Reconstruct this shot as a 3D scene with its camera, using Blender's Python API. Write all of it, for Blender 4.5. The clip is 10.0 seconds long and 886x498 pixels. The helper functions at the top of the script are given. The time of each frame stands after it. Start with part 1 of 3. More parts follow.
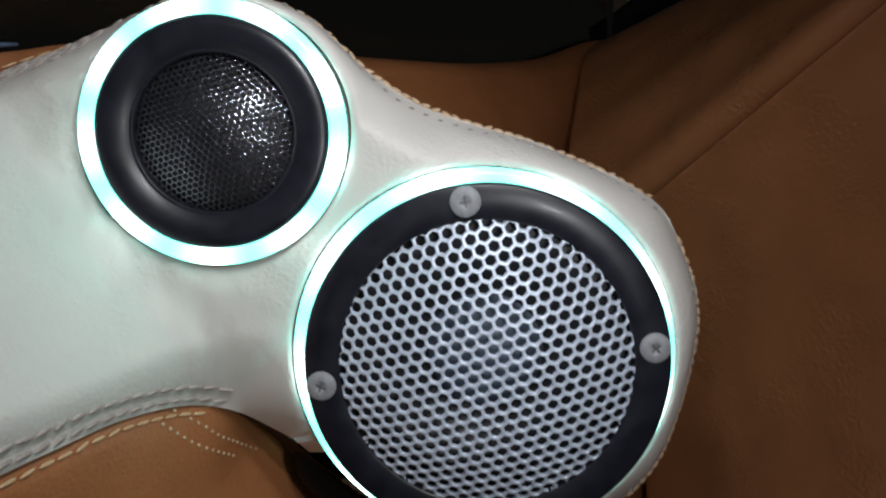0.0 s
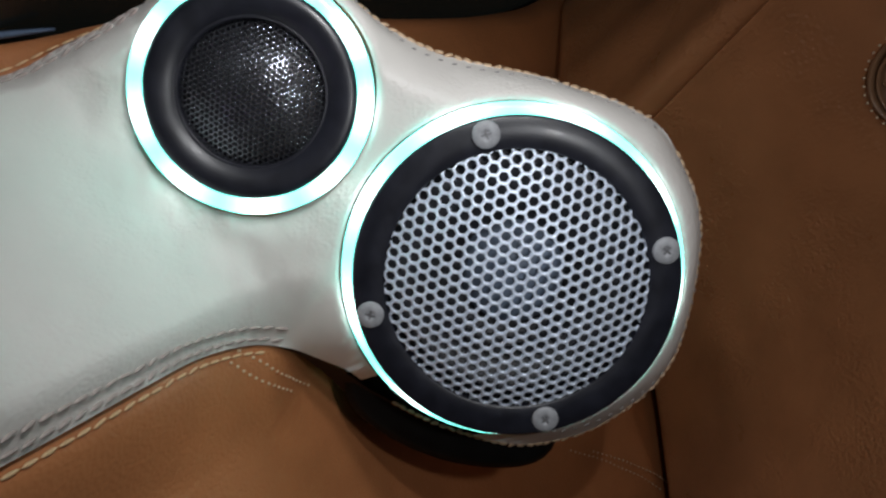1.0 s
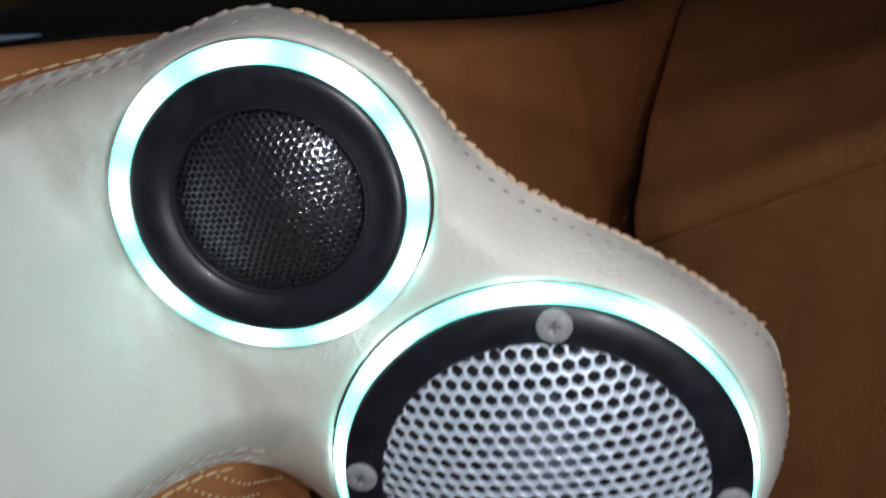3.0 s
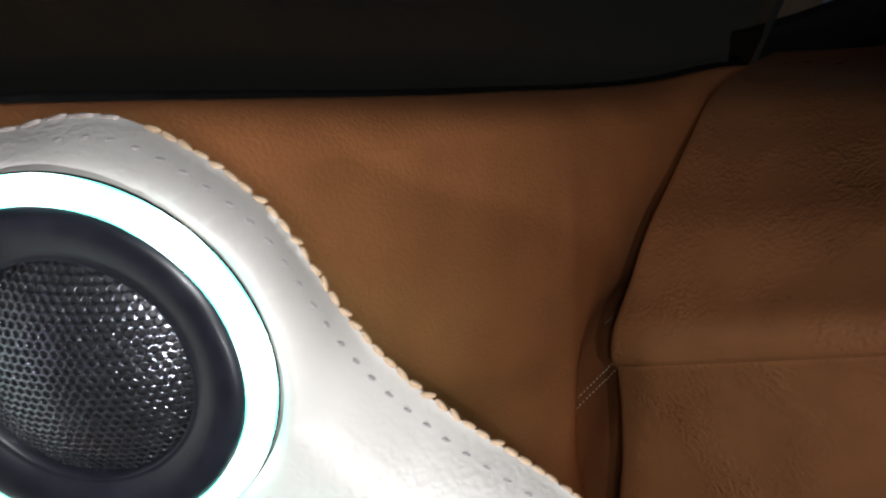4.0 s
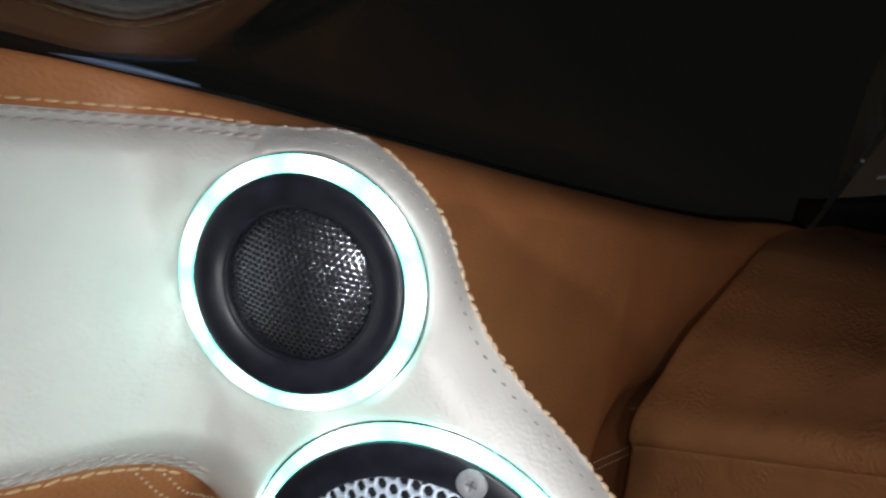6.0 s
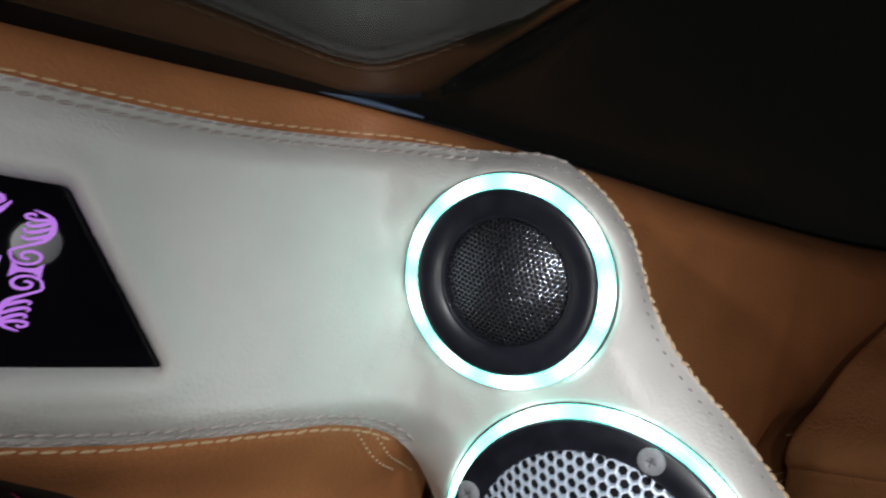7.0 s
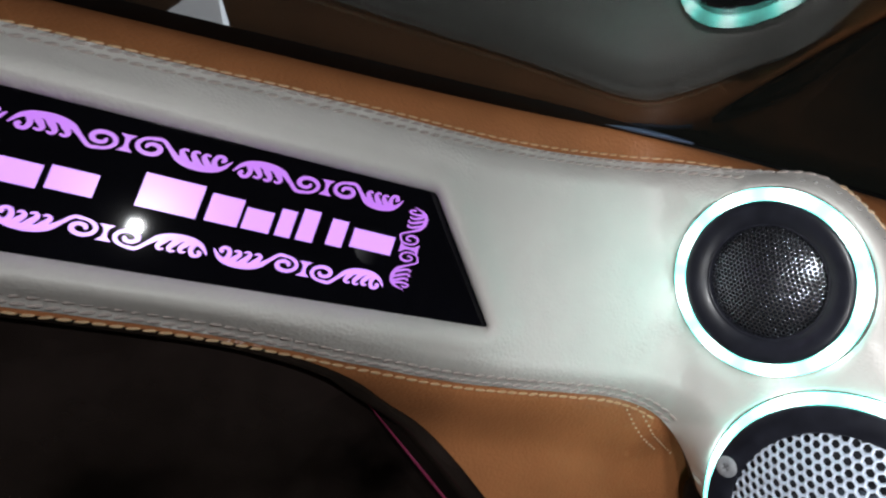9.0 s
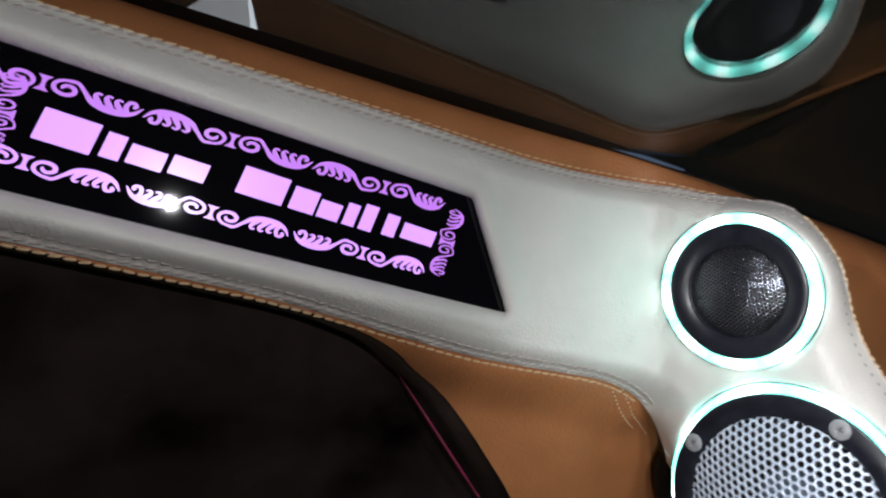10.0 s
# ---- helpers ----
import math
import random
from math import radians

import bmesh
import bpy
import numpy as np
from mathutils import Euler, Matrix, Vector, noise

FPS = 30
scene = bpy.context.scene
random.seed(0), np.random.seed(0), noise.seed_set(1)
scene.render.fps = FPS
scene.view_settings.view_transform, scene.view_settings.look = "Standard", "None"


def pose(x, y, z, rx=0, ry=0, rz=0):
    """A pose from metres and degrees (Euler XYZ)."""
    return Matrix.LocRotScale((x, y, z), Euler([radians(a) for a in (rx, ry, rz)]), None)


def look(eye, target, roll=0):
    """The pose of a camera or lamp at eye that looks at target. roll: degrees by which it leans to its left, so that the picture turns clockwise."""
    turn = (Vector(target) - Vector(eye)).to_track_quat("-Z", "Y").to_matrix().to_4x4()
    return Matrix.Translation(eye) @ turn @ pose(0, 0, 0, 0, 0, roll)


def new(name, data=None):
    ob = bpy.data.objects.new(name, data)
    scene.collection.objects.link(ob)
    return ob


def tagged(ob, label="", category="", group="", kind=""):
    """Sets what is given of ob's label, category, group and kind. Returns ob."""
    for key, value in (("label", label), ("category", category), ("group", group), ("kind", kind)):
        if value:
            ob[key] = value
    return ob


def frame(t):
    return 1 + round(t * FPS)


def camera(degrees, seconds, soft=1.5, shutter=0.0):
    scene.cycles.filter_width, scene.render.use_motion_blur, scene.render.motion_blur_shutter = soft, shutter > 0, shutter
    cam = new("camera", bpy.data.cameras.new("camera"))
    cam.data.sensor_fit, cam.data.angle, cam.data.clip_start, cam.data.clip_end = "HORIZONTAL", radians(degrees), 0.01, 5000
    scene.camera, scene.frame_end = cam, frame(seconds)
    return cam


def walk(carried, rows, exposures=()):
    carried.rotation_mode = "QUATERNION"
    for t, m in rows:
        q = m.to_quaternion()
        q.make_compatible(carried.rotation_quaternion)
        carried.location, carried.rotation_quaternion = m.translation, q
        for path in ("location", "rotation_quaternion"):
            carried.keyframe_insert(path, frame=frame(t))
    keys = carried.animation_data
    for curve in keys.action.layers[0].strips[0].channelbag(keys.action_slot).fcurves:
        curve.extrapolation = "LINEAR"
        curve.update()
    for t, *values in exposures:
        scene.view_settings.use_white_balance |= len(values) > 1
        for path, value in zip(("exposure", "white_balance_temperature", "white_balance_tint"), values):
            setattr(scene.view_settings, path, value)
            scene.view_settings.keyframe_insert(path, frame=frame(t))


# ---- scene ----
cam = camera(64.35, 10.0, soft=2.2, shutter=0.35)
PATH = [
    (0, (-0.1247, -0.1343, 0.7161), (0.0442, -0.0278, 0.7049), -15.95),
    (0.5, (-0.1330, -0.1371, 0.7111), (0.0367, -0.0326, 0.6951), -18.94),
    (1, (-0.1497, -0.1319, 0.7115), (0.0192, -0.0269, 0.6905), -21.38),
    (1.5, (-0.1596, -0.1283, 0.7171), (0.0046, -0.0162, 0.6952), -22.77),
    (1.8, (-0.1541, -0.1323, 0.7314), (0.0049, -0.0142, 0.7036), -22.54),
    (2, (-0.1468, -0.1350, 0.7424), (0.0084, -0.0125, 0.7121), -22.21),
    (2.2, (-0.1381, -0.1357, 0.7475), (0.0136, -0.0109, 0.7101), -20.47),
    (3.3, (-0.0815, -0.1068, 0.7850), (0.0771, 0.0042, 0.7349), -4.18),
    (3.5, (-0.0725, -0.1064, 0.7900), (0.0857, 0.0064, 0.7423), -2.57),
    (4, (-0.0444, -0.1097, 0.7997), (0.1081, 0.0087, 0.7475), 0.41),
    (4.5, (-0.0372, -0.1104, 0.8061), (0.1186, 0.0025, 0.7516), 5.15),
    (5, (-0.0553, -0.1215, 0.8077), (0.0997, -0.0049, 0.7588), 8.45),
    (5.5, (-0.0804, -0.1298, 0.8004), (0.0738, -0.0077, 0.7644), 12.21),
    (6, (-0.1035, -0.1410, 0.7953), (0.0417, -0.0069, 0.7649), 14.74),
    (6.2, (-0.1134, -0.1446, 0.7955), (0.0252, -0.0038, 0.7640), 14.99),
    (7.5, (-0.1525, -0.1656, 0.7833), (-0.0485, 0.0020, 0.7506), 15.68),
    (8, (-0.1642, -0.1796, 0.7805), (-0.0792, -0.0025, 0.7430), 15.55),
    (8.5, (-0.1699, -0.1907, 0.7836), (-0.0993, -0.0077, 0.7442), 15.09),
    (9, (-0.1771, -0.2026, 0.7815), (-0.1211, -0.0144, 0.7433), 13.98),
    (9.5, (-0.1897, -0.2174, 0.7822), (-0.1366, -0.0286, 0.7427), 15.04),
    (10, (-0.2106, -0.2432, 0.7845), (-0.1488, -0.0568, 0.7468), 18.36),
]
walk(cam, [(t, look(eye, target, roll)) for t, eye, target, roll in PATH], [(0, -0.48), (0.8, -0.38), (1.5, -0.66), (2.2, -0.5), (3.5, -0.3), (4.0, 0.2), (4.5, 0.45), (5.0, 0.3), (5.5, -0.3), (6.0, -0.05), (6.2, -0.08), (7.5, -0.45), (8.0, -0.2), (8.5, -0.32), (9.0, 0.0), (9.5, -0.05), (10, 0.0)])

# ---------------------------------------------------------------- light
world = bpy.data.worlds.new("night")
scene.world = world
world.use_nodes = True
world.node_tree.nodes["Background"].inputs["Color"].default_value = (0.30, 0.29, 0.25, 1)
world.node_tree.nodes["Background"].inputs["Strength"].default_value = 0.03
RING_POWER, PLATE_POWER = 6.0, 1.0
# one moving phone torch; three fixed lamps stand in, extras added to lift shadows
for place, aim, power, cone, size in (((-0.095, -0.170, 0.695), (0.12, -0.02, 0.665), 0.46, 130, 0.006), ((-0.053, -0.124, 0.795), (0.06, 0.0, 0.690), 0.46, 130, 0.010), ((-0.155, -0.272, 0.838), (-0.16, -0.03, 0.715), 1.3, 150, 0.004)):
    torch = bpy.data.lights.new("torch_stand_in", "SPOT")
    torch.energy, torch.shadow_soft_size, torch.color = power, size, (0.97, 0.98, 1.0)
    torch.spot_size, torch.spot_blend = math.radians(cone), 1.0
    new("torch_stand_in", torch).matrix_world = look(place, aim)

# ---------------------------------------------------------------- axes and scale
# Places are given in decimetres from the tweeter's centre; put() turns them into metres.
HEIGHT = 0.75
TURN = np.array([[0.5417, 0.8341, -0.1045], [-0.8387, 0.5446, 0.0], [0.0569, 0.0877, 0.9945]])
FACE = np.array([[0.896, -0.4441, 0.0], [0.0574, 0.1158, 0.9916], [-0.4403, -0.8885, 0.1293]])
W_CENTRE = TURN @ np.array([0.4502, -0.0301, -0.7958])
W_NORMAL = TURN @ (np.array([-0.0987, -1, 0.0073]) / 1.0049)
T_NORMAL = TURN @ np.array([0.0, -1, 0])
# the light rings are shifted off their speakers' middles to fit the view
W_RING = W_CENTRE + TURN @ np.array([-0.004, 0.0, 0.017])
T_RING = TURN @ np.array([-0.003, 0.0, -0.004])


def put(points):
    return np.asarray(points, float) * 0.1 + np.array([0, 0, HEIGHT])


def leather_depth(x, z):
    """The white cover behind the tweeter's plane: the pod's face, bent smoothly into the plane of the name plate."""
    plate = -0.67 + 2.42 * (x + 0.66) + 0.776 * (z + 0.29)
    pod = 0.05 - 0.10 * np.maximum(x, 0)
    k = 0.36
    h = np.clip(k - np.abs(pod - plate), 0, None) / k
    return np.minimum(pod, plate) - h**3 * k / 6


def on_face(ab, lift=0.0):
    """Places on the cover over face coordinates a (along), b (up), lifted towards the cabin."""
    ab = np.asarray(ab, float).reshape(-1, 2)
    lo, hi = np.full(len(ab), -2.5), np.full(len(ab), 3.5)
    for _ in range(40):
        mid = (lo + hi) / 2
        p = np.column_stack([ab, mid]) @ FACE @ TURN
        front = p[:, 1] < leather_depth(p[:, 0], p[:, 2])
        hi, lo = np.where(front, mid, hi), np.where(front, lo, mid)
    return np.column_stack([ab, (lo + hi) / 2 + lift]) @ FACE


def axes_of(normal):
    n = np.asarray(normal, float) / np.linalg.norm(normal)
    right = np.cross([0, 0, 1], n)
    right = right / np.linalg.norm(right)
    return right, np.cross(n, right), n


def spline(points, step=0.03, closed=False):
    """A smooth line through the given points, in even steps."""
    p = np.asarray(points, float)
    q = np.vstack([p[-1], p, p[:2]]) if closed else np.vstack([2 * p[0] - p[1], p, 2 * p[-1] - p[-2]])
    s = np.linspace(0, 1, 24, endpoint=False)[:, None]
    out = [0.5 * (2 * b + (c - a) * s + (2 * a - 5 * b + 4 * c - d) * s**2 + (3 * b - a - 3 * c + d) * s**3) for a, b, c, d in zip(q, q[1:], q[2:], q[3:])]
    out = np.vstack([*out, p[:1] if closed else p[-1:]])
    run = np.r_[0, np.cumsum(np.linalg.norm(np.diff(out, axis=0), axis=1))]
    count = max(2, round(run[-1] / step))
    at = np.linspace(0, run[-1], count + 1)
    out = np.column_stack([np.interp(at, run, col) for col in out.T])
    return out[:-1] if closed else out


# ---------------------------------------------------------------- materials
def material(name, colour, rough=0.5, metal=0.0, vary=0.15, scale=60.0, grain=0.0, grain_scale=900.0, coat=0.0, specular=0.5, patchy=False, fold=1.4, depth=0.0006):
    m = bpy.data.materials.new(name)
    m.use_nodes = True
    n, link = m.node_tree.nodes, m.node_tree.links
    p = n["Principled BSDF"]
    p.inputs["Metallic"].default_value, p.inputs["Coat Weight"].default_value = metal, coat
    p.inputs["Specular IOR Level"].default_value = specular
    place = n.new("ShaderNodeTexCoord").outputs["Object"]
    blot = n.new("ShaderNodeTexNoise")
    blot.inputs["Scale"].default_value, blot.inputs["Detail"].default_value = scale, 6
    link.new(place, blot.inputs["Vector"])
    ramp = n.new("ShaderNodeMapRange")
    ramp.inputs["From Min"].default_value, ramp.inputs["From Max"].default_value = 0.3, 0.7
    ramp.inputs["To Min"].default_value, ramp.inputs["To Max"].default_value = 1 - vary, 1 + vary
    link.new(blot.outputs["Fac"], ramp.inputs["Value"])
    tint = n.new("ShaderNodeVectorMath")
    tint.operation = "SCALE"
    tint.inputs[0].default_value = colour
    link.new(ramp.outputs["Result"], tint.inputs["Scale"])
    link.new(tint.outputs["Vector"], p.inputs["Base Color"])
    gloss = n.new("ShaderNodeMapRange")
    gloss.inputs["To Min"].default_value, gloss.inputs["To Max"].default_value = rough * 0.8, rough * 1.2
    link.new(blot.outputs["Fac"], gloss.inputs["Value"])
    link.new(gloss.outputs["Result"], p.inputs["Roughness"])
    if grain:
        warp = n.new("ShaderNodeTexNoise")
        warp.inputs["Scale"].default_value = grain_scale * 0.35
        link.new(place, warp.inputs["Vector"])
        cells = n.new("ShaderNodeTexVoronoi")
        cells.feature = "SMOOTH_F1"
        cells.inputs["Scale"].default_value = grain_scale
        mixv = n.new("ShaderNodeVectorMath")
        mixv.operation = "MULTIPLY_ADD"
        mixv.inputs[1].default_value = (0.0012, 0.0012, 0.0012)
        link.new(warp.outputs["Color"], mixv.inputs[0])
        link.new(place, mixv.inputs[2])
        link.new(mixv.outputs["Vector"], cells.inputs["Vector"])
        folds = n.new("ShaderNodeTexNoise")
        folds.inputs["Scale"].default_value, folds.inputs["Detail"].default_value = grain_scale * 0.12, 4
        link.new(place, folds.inputs["Vector"])
        add = n.new("ShaderNodeMath")
        add.operation = "MULTIPLY_ADD"
        add.inputs[1].default_value = fold
        link.new(folds.outputs["Fac"], add.inputs[0])
        link.new(cells.outputs["Distance"], add.inputs[2])
        height = add.outputs["Value"]
        if patchy:
            patch = n.new("ShaderNodeTexNoise")
            patch.inputs["Scale"].default_value, patch.inputs["Detail"].default_value = 32, 3
            link.new(place, patch.inputs["Vector"])
            amount = n.new("ShaderNodeMapRange")
            amount.inputs["From Min"].default_value, amount.inputs["From Max"].default_value = 0.45, 0.68
            amount.inputs["To Min"].default_value, amount.inputs["To Max"].default_value = 0.12, 1.4
            link.new(patch.outputs["Fac"], amount.inputs["Value"])
            times = n.new("ShaderNodeMath")
            times.operation = "MULTIPLY"
            link.new(height, times.inputs[0])
            link.new(amount.outputs["Result"], times.inputs[1])
            height = times.outputs["Value"]
        bump = n.new("ShaderNodeBump")
        bump.inputs["Strength"].default_value, bump.inputs["Distance"].default_value = grain, depth
        link.new(height, bump.inputs["Height"])
        link.new(bump.outputs["Normal"], p.inputs["Normal"])
    return m


def glowing(name, colour, power, spots=0, body=(0.8, 0.8, 0.8)):
    """A surface with its own glow; spots: how many diodes show as brighter places round a ring."""
    m = bpy.data.materials.new(name)
    m.use_nodes = True
    n, link = m.node_tree.nodes, m.node_tree.links
    p = n["Principled BSDF"]
    p.inputs["Base Color"].default_value, p.inputs["Roughness"].default_value = (*body, 1), 0.25
    p.inputs["Emission Color"].default_value = (*colour, 1)
    p.inputs["Emission Strength"].default_value = power
    if spots:
        uv = n.new("ShaderNodeUVMap")
        part_x = n.new("ShaderNodeSeparateXYZ")
        link.new(uv.outputs["UV"], part_x.inputs["Vector"])
        wave = n.new("ShaderNodeMath")
        wave.operation = "SINE"
        turn = n.new("ShaderNodeMath")
        turn.operation = "MULTIPLY"
        turn.inputs[1].default_value = 2 * math.pi * spots
        link.new(part_x.outputs["X"], turn.inputs[0])
        link.new(turn.outputs["Value"], wave.inputs[0])
        level = n.new("ShaderNodeMapRange")
        level.inputs["From Min"].default_value = -1
        level.inputs["To Min"].default_value, level.inputs["To Max"].default_value = power * 0.5, power * 1.5
        link.new(wave.outputs["Value"], level.inputs["Value"])
        link.new(level.outputs["Result"], p.inputs["Emission Strength"])
        core = n.new("ShaderNodeMapRange")
        core.inputs["From Min"].default_value, core.inputs["From Max"].default_value = 0.1, 1.0
        core.inputs["To Max"].default_value = 0.55
        link.new(wave.outputs["Value"], core.inputs["Value"])
        mix = n.new("ShaderNodeMix")
        mix.data_type = "RGBA"
        mix.inputs["A"].default_value, mix.inputs["B"].default_value = (*colour, 1), (1, 1, 1, 1)
        link.new(core.outputs["Result"], mix.inputs["Factor"])
        link.new(mix.outputs["Result"], p.inputs["Emission Color"])
    return m


WHITE = material("white_leather", (0.74, 0.71, 0.67), 0.48, vary=0.05, scale=35, grain=0.42, grain_scale=850, patchy=True)
TAN = material("tan_leather", (0.455, 0.176, 0.068), 0.40, vary=0.14, scale=30, grain=0.38, grain_scale=800)
BROWN = material("brown_dash_leather", (0.395, 0.165, 0.070), 0.29, vary=0.16, scale=28, grain=0.8, grain_scale=600, patchy=True, fold=0.25, specular=0.6, depth=0.0007)
SHADE = material("under_pod_shade", (0.035, 0.018, 0.010), 0.75, vary=0.3, scale=60, specular=0.2)
THREAD = material("tan_thread", (0.78, 0.53, 0.30), 0.4, vary=0.25, scale=900)
CORD = material("cord_thread", (0.62, 0.43, 0.27), 0.42, vary=0.3, scale=700)
DENT_SHADE = material("dent_shade", (0.36, 0.34, 0.34), 0.6, vary=0.2, scale=900)
PALE_DOT = material("light_thread", (0.80, 0.66, 0.46), 0.5, vary=0.2, scale=900)
PALE_THREAD = material("beige_thread", (0.47, 0.40, 0.37), 0.6, vary=0.25, scale=900)
BLACK = material("black_plastic", (0.013, 0.014, 0.021), 0.36, vary=0.3, scale=200, coat=0.05, specular=0.55)
# brown blotches in the base colour stand in for cloudy cabin reflections
GLOSS = material("gloss_black", (0.025, 0.018, 0.016), 0.13, vary=0.95, scale=16, coat=0.5)
RUBBER = material("black_rubber", (0.008, 0.008, 0.008), 0.7, vary=0.3, scale=120, specular=0.12)
SILVER = material("silver_mesh", (0.74, 0.83, 0.97), 0.36, metal=0.28, vary=0.12, scale=300)
DARK_MESH = material("dark_mesh", (0.18, 0.19, 0.22), 0.14, metal=0.9, vary=0.3, scale=500)
SCREW = material("grey_screw", (0.34, 0.35, 0.37), 0.55, metal=0.1, vary=0.15, scale=600)
SLOT = material("dark_slot", (0.2, 0.2, 0.21), 0.5, metal=0.3, vary=0.3, scale=900)
CONE = material("speaker_cone", (0.03, 0.03, 0.035), 0.5, vary=0.2, scale=200)
ACRYLIC = material("black_acrylic", (0.004, 0.004, 0.006), 0.03, vary=0.2, scale=20)
CHROME = material("dull_chrome", (0.09, 0.13, 0.21), 0.45, metal=0.4, vary=0.2, scale=80)
BROWN_PLASTIC = material("brown_plastic", (0.26, 0.14, 0.075), 0.3, vary=0.2, scale=90)
SLATE = material("slate_plastic", (0.16, 0.20, 0.26), 0.5, vary=0.2, scale=60)
PALE_METAL = material("pale_metal", (0.6, 0.6, 0.56), 0.35, metal=0.4, vary=0.2, scale=120)
CABIN = material("cabin_lining", (0.27, 0.195, 0.135), 0.8, vary=0.4, scale=9)
MAROON = material("maroon_reflection", (0.40, 0.05, 0.13), 0.25, metal=0.3, vary=0.2, scale=80)
# no lamp lights the board: glow is added, stronger on the side sheet
CARD = glowing("glowing_sheet", (0.80, 0.78, 0.85), 0.42)
CARD_EDGE = glowing("glowing_edge_sheet", (0.9, 0.9, 1.0), 1.3)
RING = glowing("lit_ring", (0.22, 1.0, 0.86), RING_POWER, 9, (0.22, 0.25, 0.25))
# one glow in two strengths: brighter light on lower scrolls and letters is painted in
LETTER_BRIGHT = glowing("lit_engraving_bright", (0.60, 0.30, 0.95), PLATE_POWER * 1.25, body=(0.30, 0.12, 0.35))
LETTER = glowing("lit_engraving", (0.58, 0.22, 0.95), PLATE_POWER * 0.8, body=(0.30, 0.12, 0.35))
GLASS = bpy.data.materials.new("window_glass")
GLASS.use_nodes = True
g = GLASS.node_tree.nodes["Principled BSDF"]
g.inputs["Base Color"].default_value, g.inputs["Roughness"].default_value = (0.45, 0.5, 0.5, 1), 0.02
g.inputs["Transmission Weight"].default_value, g.inputs["IOR"].default_value = 1.0, 1.34


# ---------------------------------------------------------------- building helpers
def thing(name, at, label, category, kind="", group=""):
    ob = new(name)
    ob.location = tuple(put(at))
    return tagged(ob, label, category, group, kind)


def world_place(ob):
    p = Vector(ob.location)
    while ob.parent:
        ob = ob.parent
        p += ob.location
    return np.array(p)


def part(name, verts, faces, mat, parent=None, label="", smooth=True, uv=None, kind="", category=""):
    """Links a mesh, given in decimetres, as one object under a thing or a part."""
    me = bpy.data.meshes.new(name)
    at = put(np.asarray(verts, float))
    centre = at.mean(0)
    me.from_pydata((at - centre).tolist(), [], [list(map(int, f)) for f in faces])
    me.validate()
    me.materials.append(mat)
    bm = bmesh.new()
    bm.from_mesh(me)
    bmesh.ops.recalc_face_normals(bm, faces=bm.faces)
    bm.to_mesh(me)
    bm.free()
    if smooth:
        me.polygons.foreach_set("use_smooth", [True] * len(me.polygons))
    if uv is not None:
        layer = me.uv_layers.new(name="ring")
        for loop in me.loops:
            layer.data[loop.index].uv = uv[loop.vertex_index]
    ob = new(name, me)
    ob.parent = parent
    ob.location = tuple(centre - (world_place(parent) if parent else 0))
    return tagged(ob, label, category, "", kind)


def lathe(profile, centre, normal, count=96):
    """Turns (radius, height) pairs about a normal."""
    right, up, n = axes_of(normal)
    t = np.linspace(0, 2 * np.pi, count, endpoint=False)
    round_ = np.cos(t)[:, None] * right + np.sin(t)[:, None] * up
    verts = np.vstack([np.asarray(centre) + r * round_ + h * n for r, h in profile])
    faces = [(i * count + j, i * count + (j + 1) % count, (i + 1) * count + (j + 1) % count, (i + 1) * count + j) for i in range(len(profile) - 1) for j in range(count)]
    uv = [(j / count, i / len(profile)) for i in range(len(profile)) for j in range(count)]
    return verts, faces, uv


def tube(line, radius, sides=8, closed=False):
    p = np.asarray(line, float)
    d = np.gradient(p, axis=0) if not closed else np.roll(p, -1, 0) - np.roll(p, 1, 0)
    d /= np.linalg.norm(d, axis=1)[:, None]
    side = np.cross(d, [0.3, -0.8, 0.52])
    side /= np.linalg.norm(side, axis=1)[:, None]
    up = np.cross(side, d)
    t = np.linspace(0, 2 * np.pi, sides, endpoint=False)
    radius = np.broadcast_to(radius, len(p))
    verts = (p[:, None] + radius[:, None, None] * (np.cos(t)[None, :, None] * side[:, None] + np.sin(t)[None, :, None] * up[:, None])).reshape(-1, 3)
    last = len(p) if closed else len(p) - 1
    faces = [(i * sides + j, i * sides + (j + 1) % sides, (i + 1) % len(p) * sides + (j + 1) % sides, (i + 1) % len(p) * sides + j) for i in range(last) for j in range(sides)]
    if not closed:
        faces += [tuple(range(sides)), tuple(range((len(p) - 1) * sides, len(p) * sides))]
    return verts, faces


def inside(points, poly):
    x, y = np.asarray(points, float).T
    hit = np.zeros(len(x), bool)
    for (x0, y0), (x1, y1) in zip(poly, np.roll(poly, -1, 0)):
        cross = (y0 > y) != (y1 > y)
        hit ^= cross & (x < (x1 - x0) * (y - y0) / (y1 - y0 + 1e-12) + x0)
    return hit


def nearest(points, line):
    """The distance of each point to a dense closed line."""
    out = np.empty(len(points))
    for i in range(0, len(points), 2000):
        out[i : i + 2000] = np.sqrt(((points[i : i + 2000, None] - line[None]) ** 2).sum(-1)).min(1)
    return out


